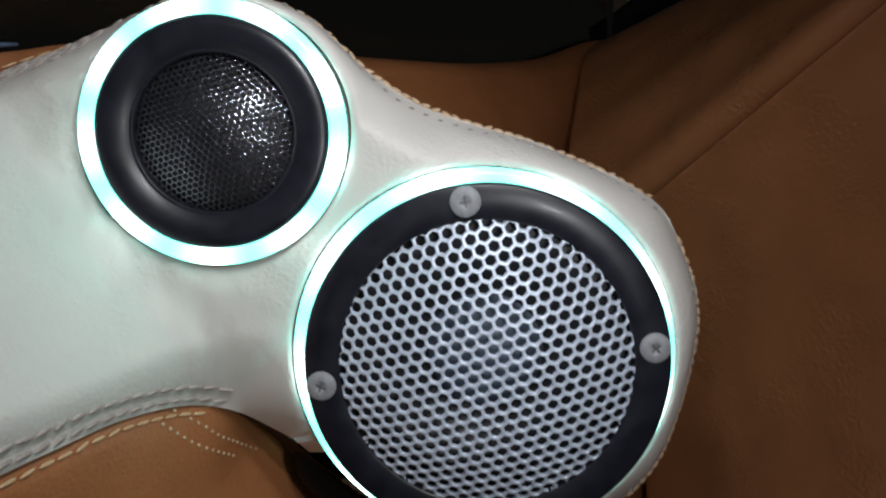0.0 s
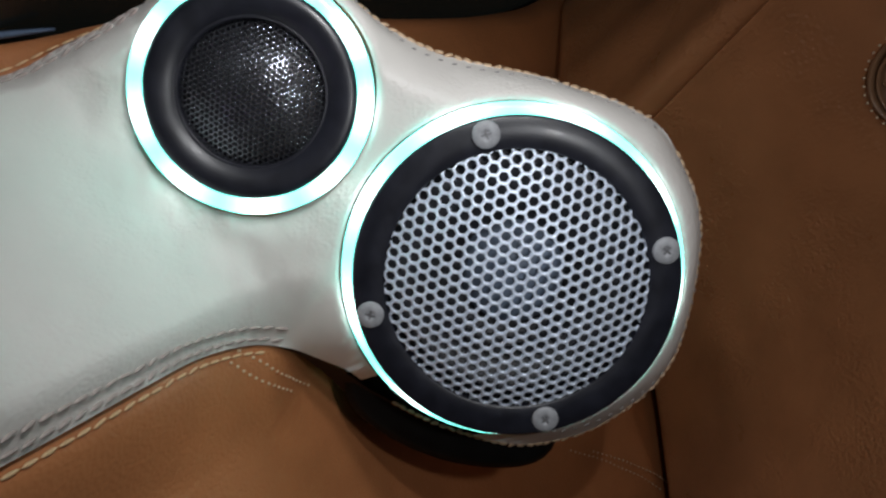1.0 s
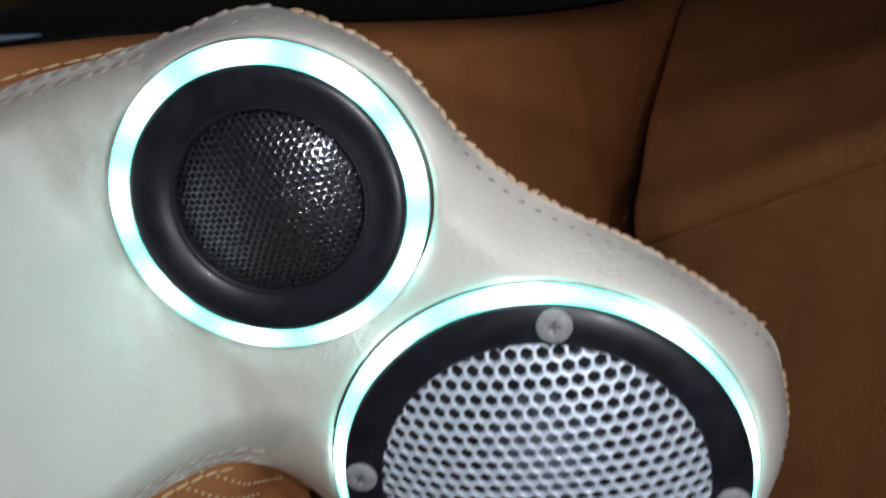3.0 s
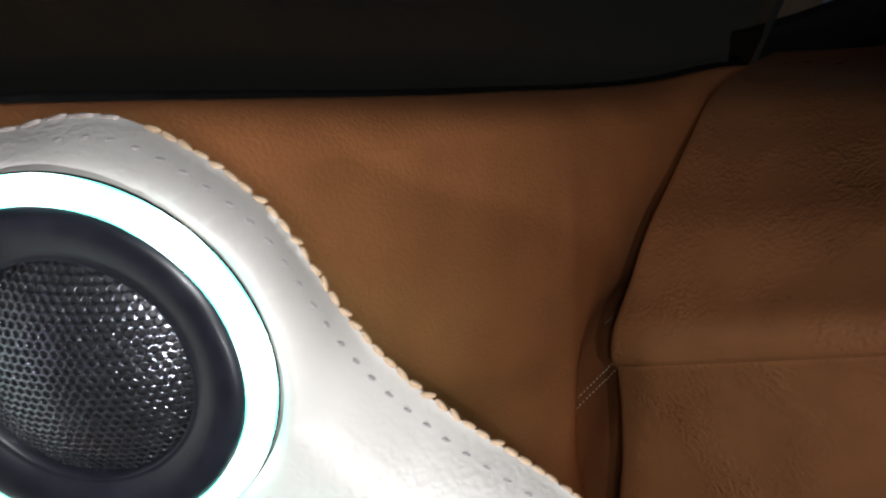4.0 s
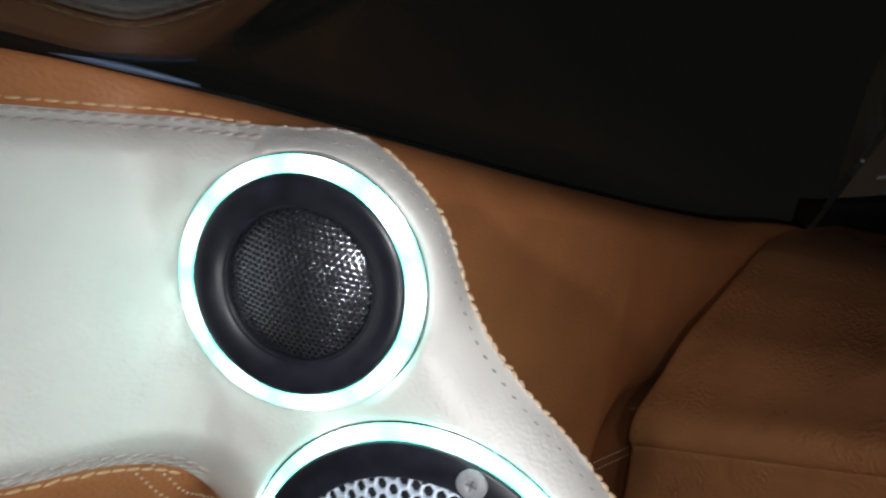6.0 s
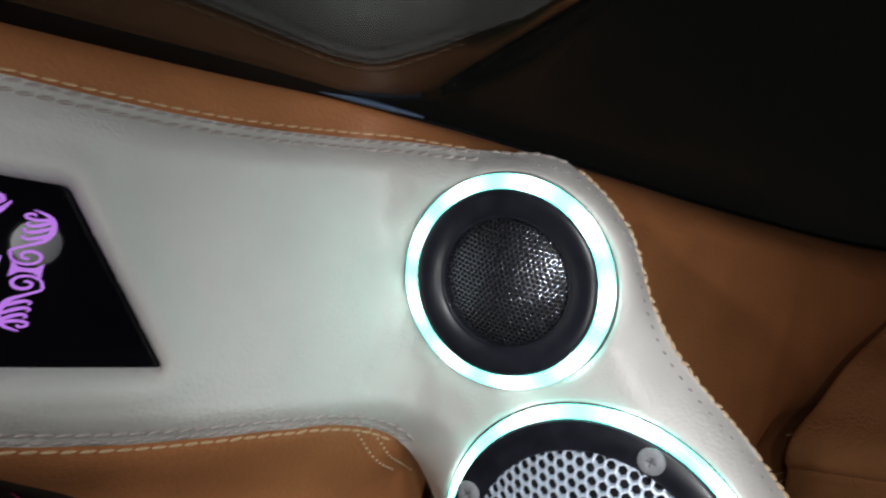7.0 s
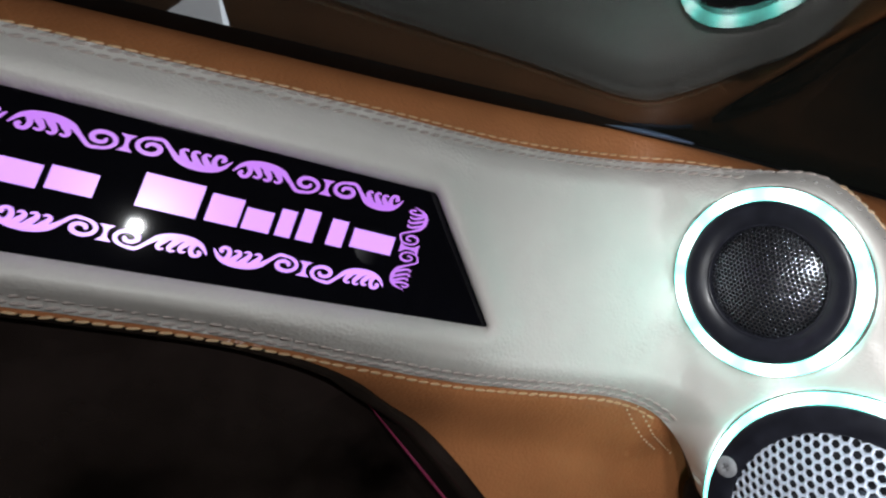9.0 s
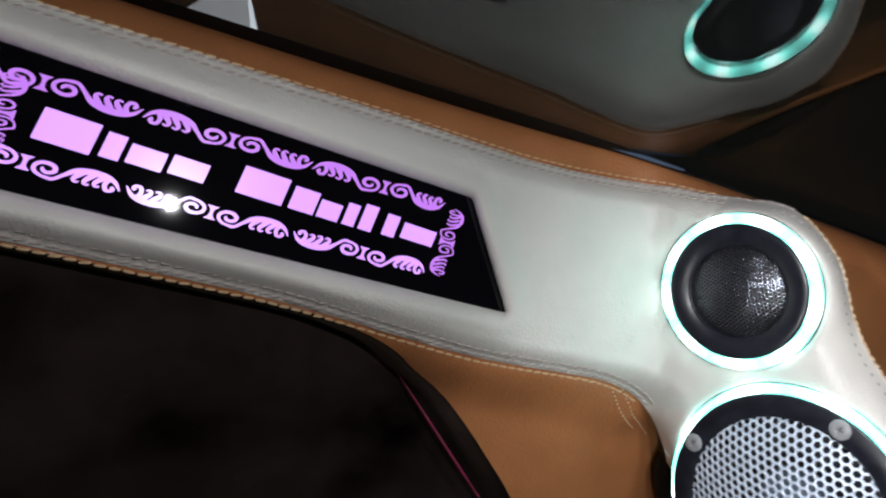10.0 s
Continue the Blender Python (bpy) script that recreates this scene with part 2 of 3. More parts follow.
def sheet(outline, holes, step, rings=(), near=()):
    """Triangles that fill an outline but its holes, with finer rows of points along the edges."""
    from mathutils.geometry import delaunay_2d_cdt

    lines = [np.asarray(outline), *[np.asarray(h) for h in holes]]
    lo, hi = lines[0].min(0), lines[0].max(0)
    grid = np.stack(np.meshgrid(np.arange(lo[0], hi[0], step), np.arange(lo[1], hi[1], step)), -1).reshape(-1, 2)
    grid[:, 0] += (np.round(grid[:, 1] / step) % 2) * step / 2
    extra = [grid]
    for k, line in enumerate(lines):
        d = np.roll(line, -1, 0) - np.roll(line, 1, 0)
        n = np.column_stack([-d[:, 1], d[:, 0]]) / np.linalg.norm(d, axis=1)[:, None]
        for r in rings if k == 0 else near:
            extra += [line + n * r, line - n * r]
    free = np.vstack(extra)
    keep = inside(free, lines[0])
    gap = nearest(free, lines[0]) > 0.004
    for h in lines[1:]:
        keep &= ~inside(free, h)
        gap &= nearest(free, h) > 0.004
    free = free[keep & gap]
    cell = np.unique(np.round(free / 0.006).astype(int), axis=0, return_index=True)[1]
    free = free[cell]
    verts, edges = [], []
    for line in lines:
        s = len(verts)
        verts += [tuple(p) for p in line]
        edges += [(s + i, s + (i + 1) % len(line)) for i in range(len(line))]
    verts += [tuple(p) for p in free]
    v, _, f, *_ = delaunay_2d_cdt([Vector(p) for p in verts], edges, [], 0, 1e-5)
    v = np.array([tuple(p) for p in v])
    f = np.array(f)
    mid = v[f].mean(1)
    ok = inside(mid, lines[0])
    for h in lines[1:]:
        ok &= ~inside(mid, h)
    return v, f[ok]


# one stitch, shared by all seams
def stitch_mesh(name, mat, length, width):
    me = bpy.data.meshes.new(name)
    verts, faces = [], []
    for i, (x, r) in enumerate(((-0.5, 0.25), (-0.3, 0.85), (0, 1.0), (0.3, 0.85), (0.5, 0.25))):
        for j in range(6):
            a = math.pi / 3 * j
            verts.append((x * length, math.cos(a) * r * width / 2, math.sin(a) * r * width * 0.34))
    for i in range(4):
        faces += [(i * 6 + j, i * 6 + (j + 1) % 6, i * 6 + 6 + (j + 1) % 6, i * 6 + 6 + j) for j in range(6)]
    faces += [tuple(range(6)), tuple(range(24, 30))]
    me.from_pydata(verts, [], faces)
    me.materials.append(mat)
    me.polygons.foreach_set("use_smooth", [True] * len(faces))
    return me


TAN_STITCH = stitch_mesh("tan_stitch", THREAD, 0.0040, 0.0011)
CORD_STITCH = stitch_mesh("cord_stitch", CORD, 0.0029, 0.0013)
PALE_STITCH = stitch_mesh("pale_stitch", PALE_THREAD, 0.0040, 0.0011)
# small raised marks; the shade of needle dents is put into their grey
HOLE_STITCH = stitch_mesh("dent_mark", DENT_SHADE, 0.0016, 0.0006)
DOT_STITCH = stitch_mesh("dot_stitch", PALE_DOT, 0.0011, 0.0010)


def sew(line, mesh, parent, pitch, normal, slant=0.0, jitter=0.06):
    """Lays one stitch after the other along a line of places in decimetres."""
    line = np.asarray(line, float)
    run = np.r_[0, np.cumsum(np.linalg.norm(np.diff(line, axis=0), axis=1))]
    base = world_place(parent)
    for s in np.arange(pitch / 2, run[-1], pitch):
        p, q = (np.array([np.interp(s + e, run, col) for col in line.T]) for e in (-0.01, 0.01))
        d = Vector(q - p).normalized()
        n = Vector(normal)
        side = n.cross(d).normalized()
        up = d.cross(side)
        m = Matrix((d, side, up)).transposed().to_4x4() @ Matrix.Rotation(slant + random.gauss(0, jitter), 4, "Z")
        ob = new("stitch", mesh)
        ob.parent = parent
        ob.matrix_basis = Matrix.Translation(Vector(put((p + q) / 2) - base)) @ m


# ---------------------------------------------------------------- the pod's outline, along its rounded edge
UPPER = [(-3.45, 0.05), (-2.55, 0.119), (-2.26, 0.145), (-1.93, 0.173), (-1.55, 0.208), (-1.15, 0.236), (-0.98, 0.252), (-0.79, 0.282), (-0.586, 0.325), (-0.377, 0.365), (-0.19, 0.385), (-0.05, 0.405), (0.03, 0.42), (0.12, 0.412), (0.225, 0.35), (0.328, 0.25), (0.387, 0.15), (0.443, 0.05), (0.517, -0.05), (0.617, -0.15), (0.737, -0.25), (0.89, -0.40), (0.993, -0.527)]
LOWER = [(1.03, -0.641), (1.047, -0.766), (1.046, -0.873), (1.025, -0.965), (0.975, -1.10), (0.91, -1.23), (0.835, -1.305), (0.738, -1.345), (0.637, -1.36), (0.527, -1.344), (0.41, -1.289), (0.25, -1.13), (0.12, -0.945), (0.04, -0.815), (-0.04, -0.72), (-0.11, -0.665), (-0.18, -0.63), (-0.28, -0.606), (-0.40, -0.597), (-0.54, -0.606), (-0.91, -0.632), (-1.22, -0.624), (-1.70, -0.604), (-2.30, -0.625), (-3.45, -0.67)]
outline = spline(UPPER + LOWER, 0.025, closed=True)


def edge_depth(a):
    return np.interp(a, [-0.4, 0.1], [0.12, 0.20])


def edge_width(a):
    return np.interp(a, [-0.4, 0.1], [0.11, 0.20])


def edge_drop(d, a, room=9.0):
    """How far the cover has rounded back at a distance d from its edge, with so much room left to the next opening."""
    k = 1 - np.clip(d / np.minimum(edge_width(a), d + room + 1e-6), 0, 1)
    return edge_depth(a) * k**1.4


def circle_ab(centre, normal, radius, count=110):
    right, up, n = axes_of(normal)
    t = np.linspace(0, 2 * np.pi, count, endpoint=False)
    return ((np.asarray(centre) + radius * (np.cos(t)[:, None] * right + np.sin(t)[:, None] * up)) @ FACE.T)[:, :2]


hole_t = circle_ab(T_RING - 0.04 * T_NORMAL, T_NORMAL, 0.336)
hole_w = circle_ab(W_RING - 0.035 * W_NORMAL, W_NORMAL, 0.506, 150)


def edge_at(ab, inset=0.0):
    """Places on the rounded edge of the cover."""
    ab = np.asarray(ab, float)
    d = np.gradient(ab, axis=0)
    n = np.column_stack([d[:, 1], -d[:, 0]]) / np.linalg.norm(d, axis=1)[:, None]
    at = ab + n * inset
    room = np.minimum(nearest(at, hole_w), nearest(at, hole_t))
    down = edge_drop(np.full(len(ab), max(inset, 0.0)), ab[:, 0], room) - 0.004
    return on_face(at) - down[:, None] * FACE[2]


top_line, low_line = spline(UPPER, 0.02), spline(LOWER, 0.02)
SEAM_TOP = edge_at(top_line[top_line[:, 0] < -0.12])
SEAM_LOW = edge_at(low_line[low_line[:, 0] < -0.15])[::-1]

# ---------------------------------------------------------------- door leather
BELT = spline([(-5.2, 0.52, 0.29), (-4.2, 0.55, 0.312), (-3.2, 0.581, 0.333), (-2.2, 0.612, 0.354), (-1.2, 0.648, 0.376), (-0.4, 0.632, 0.398), (-0.1, 0.58, 0.402), (0.2, 0.52, 0.402), (0.8, 0.48, 0.391), (1.4, 0.49, 0.376), (2.0, 0.505, 0.37), (2.5, 0.408, 0.371), (3.0, 0.284, 0.395), (3.5, 0.098, 0.467), (4.0, -0.02, 0.47)], 0.04)


def belt_y(x):
    return np.interp(x, BELT[:, 0], BELT[:, 1])


def belt_z(x):
    return np.interp(x, BELT[:, 0], BELT[:, 2])


def top_y(x):
    return np.interp(x, np.r_[-5, SEAM_TOP[:, 0], 0.25, 0.6, 2.2, 3.3, 4.0], np.r_[SEAM_TOP[0, 1] - 0.1, SEAM_TOP[:, 1] + 0.01, 0.30, 0.27, 0.17, 0.05, -0.05])


def top_z(x):
    return np.interp(x, np.r_[-5, SEAM_TOP[:, 0], 0.25, 3.3], np.r_[SEAM_TOP[0, 2], SEAM_TOP[:, 2] - 0.01, 0.25, 0.22])


DOOR_END = spline([(-3.2, 2.60), (-2.0, 2.47), (-1.5, 2.25), (-1.25, 2.12), (-1.1, 2.08), (-0.85, 2.06), (-0.72, 2.07), (-0.6, 2.13), (-0.5, 2.22), (-0.2, 2.44), (0.25, 2.7)], 0.03)


def door_y(x, z):
    """The brown leather's place across the car."""
    x, z = np.asarray(x, float), np.asarray(z, float)
    low = np.interp(x, np.r_[-5, SEAM_LOW[:, 0], 0.3, 1.2, 2.0, 2.6], np.r_[SEAM_LOW[0, 1] - 0.1, SEAM_LOW[:, 1] + 0.015, 0.30, 0.25, 0.12, 0.14])
    floor = np.interp(x, [-5, -0.5, 0.5, 1.2, 2.0, 2.6], [0.40, 0.40, 0.5, 0.4, 0.11, 0.12])
    base_z = np.interp(x, np.r_[SEAM_LOW[:, 0], 0.3], np.r_[SEAM_LOW[:, 2] + 0.01, -0.55])
    s = np.clip((base_z - z) / 0.35, 0, 1)
    s = s * s * (3 - 2 * s)
    k = np.clip((top_z(x) - z) / (top_z(x) - base_z), 0, 1)
    upper = top_y(x) * (1 - k) + low * k
    hollow = 0.25 * np.clip(1 - (2 * k - 1) ** 2, 0, 1) * np.clip(0.3 - x, 0, 0.4) / 0.4
    # towards the dashboard the panel rolls back; lower down it ends in a step to the sewn end strip
    past = x - np.interp(z, DOOR_END[:, 0], DOOR_END[:, 1])
    roll = np.interp(z, [-0.95, -0.6, -0.1], [0.0, 0.14, 0.0]) * np.log1p(np.exp(np.clip(past / 0.055, -30, 30))) * 0.055
    step = np.clip(past / 0.05, 0, 1) * np.interp(z, [-0.78, -0.5], [0.08, 0.0])
    return (upper + hollow) * (1 - s) + floor * s + roll + step


door = thing("door_1", (-0.5, 0.4, -0.6), "car door covered in tan brown leather with contrast stitching", "door", kind="structure")
POCKET = spline([(-5, -0.41), (-3.4, -0.465), (-3, -0.483), (-2.4, -0.51), (-2.0, -0.528), (-1.8, -0.538), (-1.65, -0.552), (-1.54, -0.573), (-1.40, -0.608), (-1.27, -0.668), (-1.15, -0.757), (-0.985, -0.86), (-0.81, -0.995), (-0.62, -1.165), (-0.42, -1.36), (-0.1, -1.75), (0.2, -2.3), (0.4, -3.2)], 0.05)
door_outline = np.vstack([[(-5, 0.12)], POCKET, [(4.0, -3.2), (4.0, 0.22), (0.25, 0.25), (-0.1, 0.28), (-0.5, 0.27), (-1.5, 0.2), (-2.5, 0.18)]])
door_outline = np.vstack([np.linspace(a, b, max(2, int(np.linalg.norm(b - a) / 0.06)), endpoint=False) for a, b in zip(door_outline, np.roll(door_outline, -1, 0))])
v, f = sheet(door_outline, [], 0.045)
part("leather_panel", np.column_stack([v[:, 0], door_y(v[:, 0], v[:, 1]), v[:, 1]]), f, TAN, door)
xs = np.linspace(-5, 3.9, 150)
ledge = []
for s in np.linspace(0, 1, 9):
    y0, y1, z0 = top_y(xs), belt_y(xs), top_z(xs) - 0.005
    ledge.append(np.column_stack([xs, y0 + (y1 - y0) * s ** np.interp(xs, [0, 0.6], [1.0, 2.0]), z0 + (belt_z(xs) - z0) * np.sin(s * math.pi / 2)]))
ledge.append(np.column_stack([xs, belt_y(xs) + 0.012, belt_z(xs) - 0.01]))
ledge.append(np.column_stack([xs, belt_y(xs) + 0.02, belt_z(xs) - 0.06]))
part("ledge", np.vstack(ledge), [(i * 150 + j, i * 150 + j + 1, (i + 1) * 150 + j + 1, (i + 1) * 150 + j) for i in range(10) for j in range(149)], TAN, door)


# ---------------------------------------------------------------- white speaker pod
PLATE = np.array([(-1.164, 0.0), (-0.877, -0.41), (-2.95, -0.49), (-2.66, -0.045)])


def rounded(poly, r=0.016, n=5):
    out = []
    for a, b, c in zip(np.roll(poly, 1, 0), poly, np.roll(poly, -1, 0)):
        u, w = (a - b) / np.linalg.norm(a - b), (c - b) / np.linalg.norm(c - b)
        p, q = b + u * r, b + w * r
        out += [(1 - s) ** 2 * p + 2 * s * (1 - s) * b + s * s * q for s in np.linspace(0, 1, n)]
    out = np.array(out)
    return np.vstack([np.linspace(a, b, max(2, int(np.linalg.norm(b - a) / 0.014)), endpoint=False) for a, b in zip(out, np.roll(out, -1, 0))])


hole_p = rounded(PLATE)
pod = thing("speaker_pod", (-0.6, 0.1, -0.3), "white leather speaker pod with padded edges sewn onto the door", "speaker pod")
v, f = sheet(outline, [hole_t, hole_w, hole_p], 0.021, rings=(0.006, 0.016, 0.03, 0.05, 0.075, 0.105, 0.14, 0.18), near=(0.007, 0.015, 0.026, 0.04))
edge = nearest(v, spline(UPPER + LOWER, 0.008, closed=True))

drop = edge_drop(edge, v[:, 0], np.minimum(nearest(v, hole_w), nearest(v, hole_t)))
from_plate = nearest(v, hole_p)
drop = drop - 0.035 * np.exp(-(((from_plate - 0.05) / 0.05) ** 2)) * np.clip(-0.6 - v[:, 0], 0, 0.3) / 0.3
for line, depth, reach in ((hole_p, 0.035, 0.045), (hole_t, 0.012, 0.02), (hole_w, 0.012, 0.02)):
    d = np.minimum(nearest(v, line), reach) / reach
    drop = drop + depth * (1 - np.sqrt(np.maximum(1 - (1 - d) ** 2, 0)))
near_t = np.exp(-((nearest(v, hole_t) / 0.15) ** 2)) * np.clip(0.1 - v[:, 0], 0, 0.25) / 0.25
near_n = np.exp(-(((v[:, 0] + 0.10) / 0.22) ** 2 + ((v[:, 1] + 0.56) / 0.12) ** 2))
fold = np.array([noise.noise((a * 26, b * 11, 0.3)) + 0.6 * noise.noise((a * 44 + 5, b * 20, 1.7)) for a, b in v])
soft = np.array([noise.noise((a * 3.1, b * 3.7, 7.7)) for a, b in v])
# shallow groove along the sewn edge
drop = drop + 0.013 * np.exp(-(((edge - 0.027) / 0.009) ** 2)) * np.clip(-0.05 - v[:, 0], 0, 0.1) / 0.1
drop = drop - fold * (0.0115 * near_t + 0.0050 * near_n) - 0.006 * soft
cover = on_face(v) - drop[:, None] * FACE[2]
part("leather_cover", cover, f, WHITE, pod, "white grained leather cover")


rim = on_face(outline) - edge_depth(outline[:, 0])[:, None] * FACE[2]
back = rim - 0.45 * FACE[2] * np.interp(outline[:, :1], [-0.05, 0.3], [0.1, 1])
n = len(rim)
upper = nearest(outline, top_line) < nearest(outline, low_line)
# the black shade under the pod is put into the lower wall's colour
for name, keep, mat, label in (("side_wall", upper, TAN, "tan leather side wall"), ("under_wall", ~upper, SHADE, "side wall under the pod, coloured dark for shade")):
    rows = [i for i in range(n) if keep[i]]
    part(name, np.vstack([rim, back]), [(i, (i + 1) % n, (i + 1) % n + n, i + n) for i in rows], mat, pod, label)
# black block that holds the pod off the door, under the speaker
tx, tz = TURN @ np.array([1.0, -0.0987, 0]), TURN @ np.array([0.0, 0.0, 1.0])
turns = np.radians(np.linspace(191, 262, 30))
grow = 1 - np.abs(np.linspace(-1, 1, 30)) ** 8 * 0.12
block = []
for r, deep in ((0.42, 0.20), (0.69, 0.22), (0.74, 0.27), (0.75, 0.36), (0.75, 0.62), (0.42, 0.62)):
    r = r * grow if r > 0.5 else r + 0 * grow
    block.append(W_CENTRE - deep * W_NORMAL + (r * np.cos(turns))[:, None] * tx + (r * np.sin(turns))[:, None] * tz)
faces = [(i * 30 + j, i * 30 + j + 1, (i + 1) % 6 * 30 + j + 1, (i + 1) % 6 * 30 + j) for i in range(6) for j in range(29)]
part("mounting_block", np.vstack(block), faces + [tuple(range(0, 180, 30)), tuple(range(29, 180, 30))], RUBBER, pod, "black block behind the pod")
sew(edge_at(top_line[(top_line[:, 0] > -0.12) & (top_line[:, 0] < 0.15)], 0.004), PALE_STITCH, pod, 0.046, FACE[2], 0.15, 0.1)
sew(edge_at(top_line[top_line[:, 0] > 0.14], -0.001), CORD_STITCH, pod, 0.030, FACE[2], 0.10, 0.22)
sew(edge_at(low_line[low_line[:, 0] > 0.15], -0.001), CORD_STITCH, pod, 0.030, FACE[2], 0.10, 0.22)
sew(edge_at(top_line[top_line[:, 0] > 0.0], 0.042), HOLE_STITCH, pod, 0.042, FACE[2], 0.2)
sew(edge_at(low_line[low_line[:, 0] > 0.2], 0.042), HOLE_STITCH, pod, 0.042, FACE[2], 0.2)
for line, keep in ((top_line, top_line[:, 0] < -0.12), (low_line, low_line[:, 0] < -0.10)):
    for inset in (0.010, 0.036) if line is top_line else (0.016, 0.046):
        sew(edge_at(line[keep], inset), PALE_STITCH, pod, 0.044, FACE[2], 0.14, 0.08)
x = SEAM_TOP[:, 0]
y0, z0, y1, z1 = top_y(x), top_z(x) - 0.005, belt_y(x), belt_z(x)
k = np.minimum(0.026 / np.hypot(y1 - y0, (z1 - z0) * 1.5), 0.5)
sew(np.column_stack([x, y0 + (y1 - y0) * k - 0.004, z0 + (z1 - z0) * np.sin(k * math.pi / 2) + 0.006]), TAN_STITCH, door, 0.046, (-0.2, -0.6, 0.8), 0.1)
x, z = SEAM_LOW[:, 0], SEAM_LOW[:, 2] - 0.024
sew(np.column_stack([x, door_y(x, z) - 0.004, z]), TAN_STITCH, door, 0.046, (-0.3, -0.9, 0.1), 0.1)


# ---------------------------------------------------------------- speakers
def perforated(radius, pitch, hole, dome, centre, normal, thick=0.008, low=0.0, bow=2.0):
    """A domed plate of six-sided cells, each with a real hole through it."""
    right, up, n = axes_of(normal)
    verts, faces = [], []
    step = pitch * math.sqrt(3) / 2
    rows = int(radius / step) + 2
    for r in range(-rows, rows + 1):
        for q in range(-rows - 2, rows + 3):
            cx, cy = (q + 0.5 * (r % 2)) * pitch, r * step
            if math.hypot(cx, cy) > radius + pitch * 0.3:
                continue
            s = len(verts)
            for size, h in ((pitch / math.sqrt(3), 0.0), (hole * 1.12, 0.0), (hole, -thick * 0.35), (hole, -thick)):
                for k in range(6):
                    a = math.pi / 3 * k + math.pi / 6
                    verts.append((cx + math.cos(a) * size, cy + math.sin(a) * size, h))
            faces += [(s + l * 6 + k, s + l * 6 + (k + 1) % 6, s + l * 6 + 6 + (k + 1) % 6, s + l * 6 + 6 + k) for l in range(3) for k in range(6)]
    v = np.array(verts)
    d = np.hypot(v[:, 0], v[:, 1])
    over = np.minimum(1, radius / np.maximum(d, 1e-6))
    v[:, :2] *= over[:, None]
    d = np.minimum(d, radius)
    v[:, 2] += dome * (1 - (d / radius) ** bow) + low
    return np.asarray(centre) + v[:, :1] * right + v[:, 1:2] * up + v[:, 2:] * n, faces


def light_ring(centre, normal, inner, outer, low, label):
    mid, half = (inner + outer) / 2, (outer - inner) / 2
    prof = [(outer, low - 0.04)] + [(mid + half * math.cos(a), low + 0.018 * math.sin(a)) for a in np.linspace(0, math.pi, 9)] + [(inner, low - 0.04)]
    v, f, uv = lathe(prof, centre, normal, 144)
    ring = thing("light_ring", centre, label, "light ring", group="light rings round the speakers")
    part("diffuser", v, f, RING, ring, uv=uv)
    # dark ring put in for the cut edge of the leather
    v, f, _ = lathe([(outer - 0.001, low - 0.03), (outer, low - 0.004), (outer + 0.0015, low - 0.004), (outer + 0.002, low - 0.03)], centre, normal, 144)
    part("cut_edge", v, f, RUBBER, ring, "thin dark line at the leather's cut edge")
    v, f, _ = lathe([(outer + 0.002, low - 0.012), (outer + 0.006, low - 0.03), (outer + 0.010, low - 0.09), (outer + 0.010, low - 0.13)], centre, normal, 96)
    part("collar", v, f, WHITE, ring, "white leather collar")


tweeter = thing("tweeter", (0, 0, 0), "round black tweeter with a dark perforated dome set in the pod", "tweeter")
O = TURN @ np.array([-0.003, 0.0, -0.003])
v, f, _ = lathe([(0.291, -0.07), (0.293, -0.020), (0.291, -0.012), (0.286, -0.005), (0.276, 0.0), (0.260, 0.001), (0.242, -0.002), (0.224, -0.008), (0.210, -0.016), (0.206, -0.019), (0.203, -0.017), (0.199, -0.018), (0.197, -0.04), (0.197, -0.09)], O, T_NORMAL, 128)
part("bezel", v, f, BLACK, tweeter, "black satin bezel")
v, f = perforated(0.198, 0.0160, 0.0063, 0.055, O, T_NORMAL, 0.004, low=-0.036)
part("dome_grille", v, f, DARK_MESH, tweeter, "dark perforated dome")
v, f, _ = lathe([(0.21, -0.075), (0.196, -0.062)] + [(0.19 * math.cos(a), -0.06 + 0.045 * math.sin(a)) for a in np.linspace(0.1, 1.5, 8)] + [(0.001, -0.014)], O, T_NORMAL, 64)
part("diaphragm", v, f, CONE, tweeter)
light_ring(T_RING, T_NORMAL, 0.276, 0.334, -0.024, "glowing pale aqua acrylic ring round the tweeter")

speaker = thing("midrange_speaker", W_CENTRE, "round midrange speaker with black flange, silver perforated grille and four screws", "speaker")
v, f, _ = lathe([(0.478, -0.10), (0.481, -0.012), (0.479, -0.004), (0.472, 0.0), (0.430, 0.0), (0.392, -0.001), (0.386, -0.005), (0.384, -0.05)], W_CENTRE, W_NORMAL, 160)
part("flange", v, f, BLACK, speaker, "black plastic flange")
v, f = perforated(0.389, 0.0352, 0.0148, 0.082, W_CENTRE, W_NORMAL, 0.014, -0.006, 2.6)
part("grille", v, f, SILVER, speaker, "silver perforated grille")
v, f, _ = lathe([(0.384, -0.05), (0.36, -0.04), (0.33, -0.05), (0.16, -0.16), (0.14, -0.17)], W_CENTRE, W_NORMAL, 64)
part("cone", v, f, CONE, speaker, "dark paper cone")
v, f, _ = lathe([(0.165, -0.165), (0.16, -0.14)] + [(0.155 * math.cos(a), -0.13 + 0.085 * math.sin(a)) for a in np.linspace(0.15, 1.5, 10)] + [(0.001, -0.045)], W_CENTRE, W_NORMAL, 64)
part("dust_cap", v, f, SLATE, speaker, "slate grey dust cap")
light_ring(W_RING, W_NORMAL, 0.455, 0.503, -0.030, "glowing pale aqua acrylic ring round the midrange speaker")
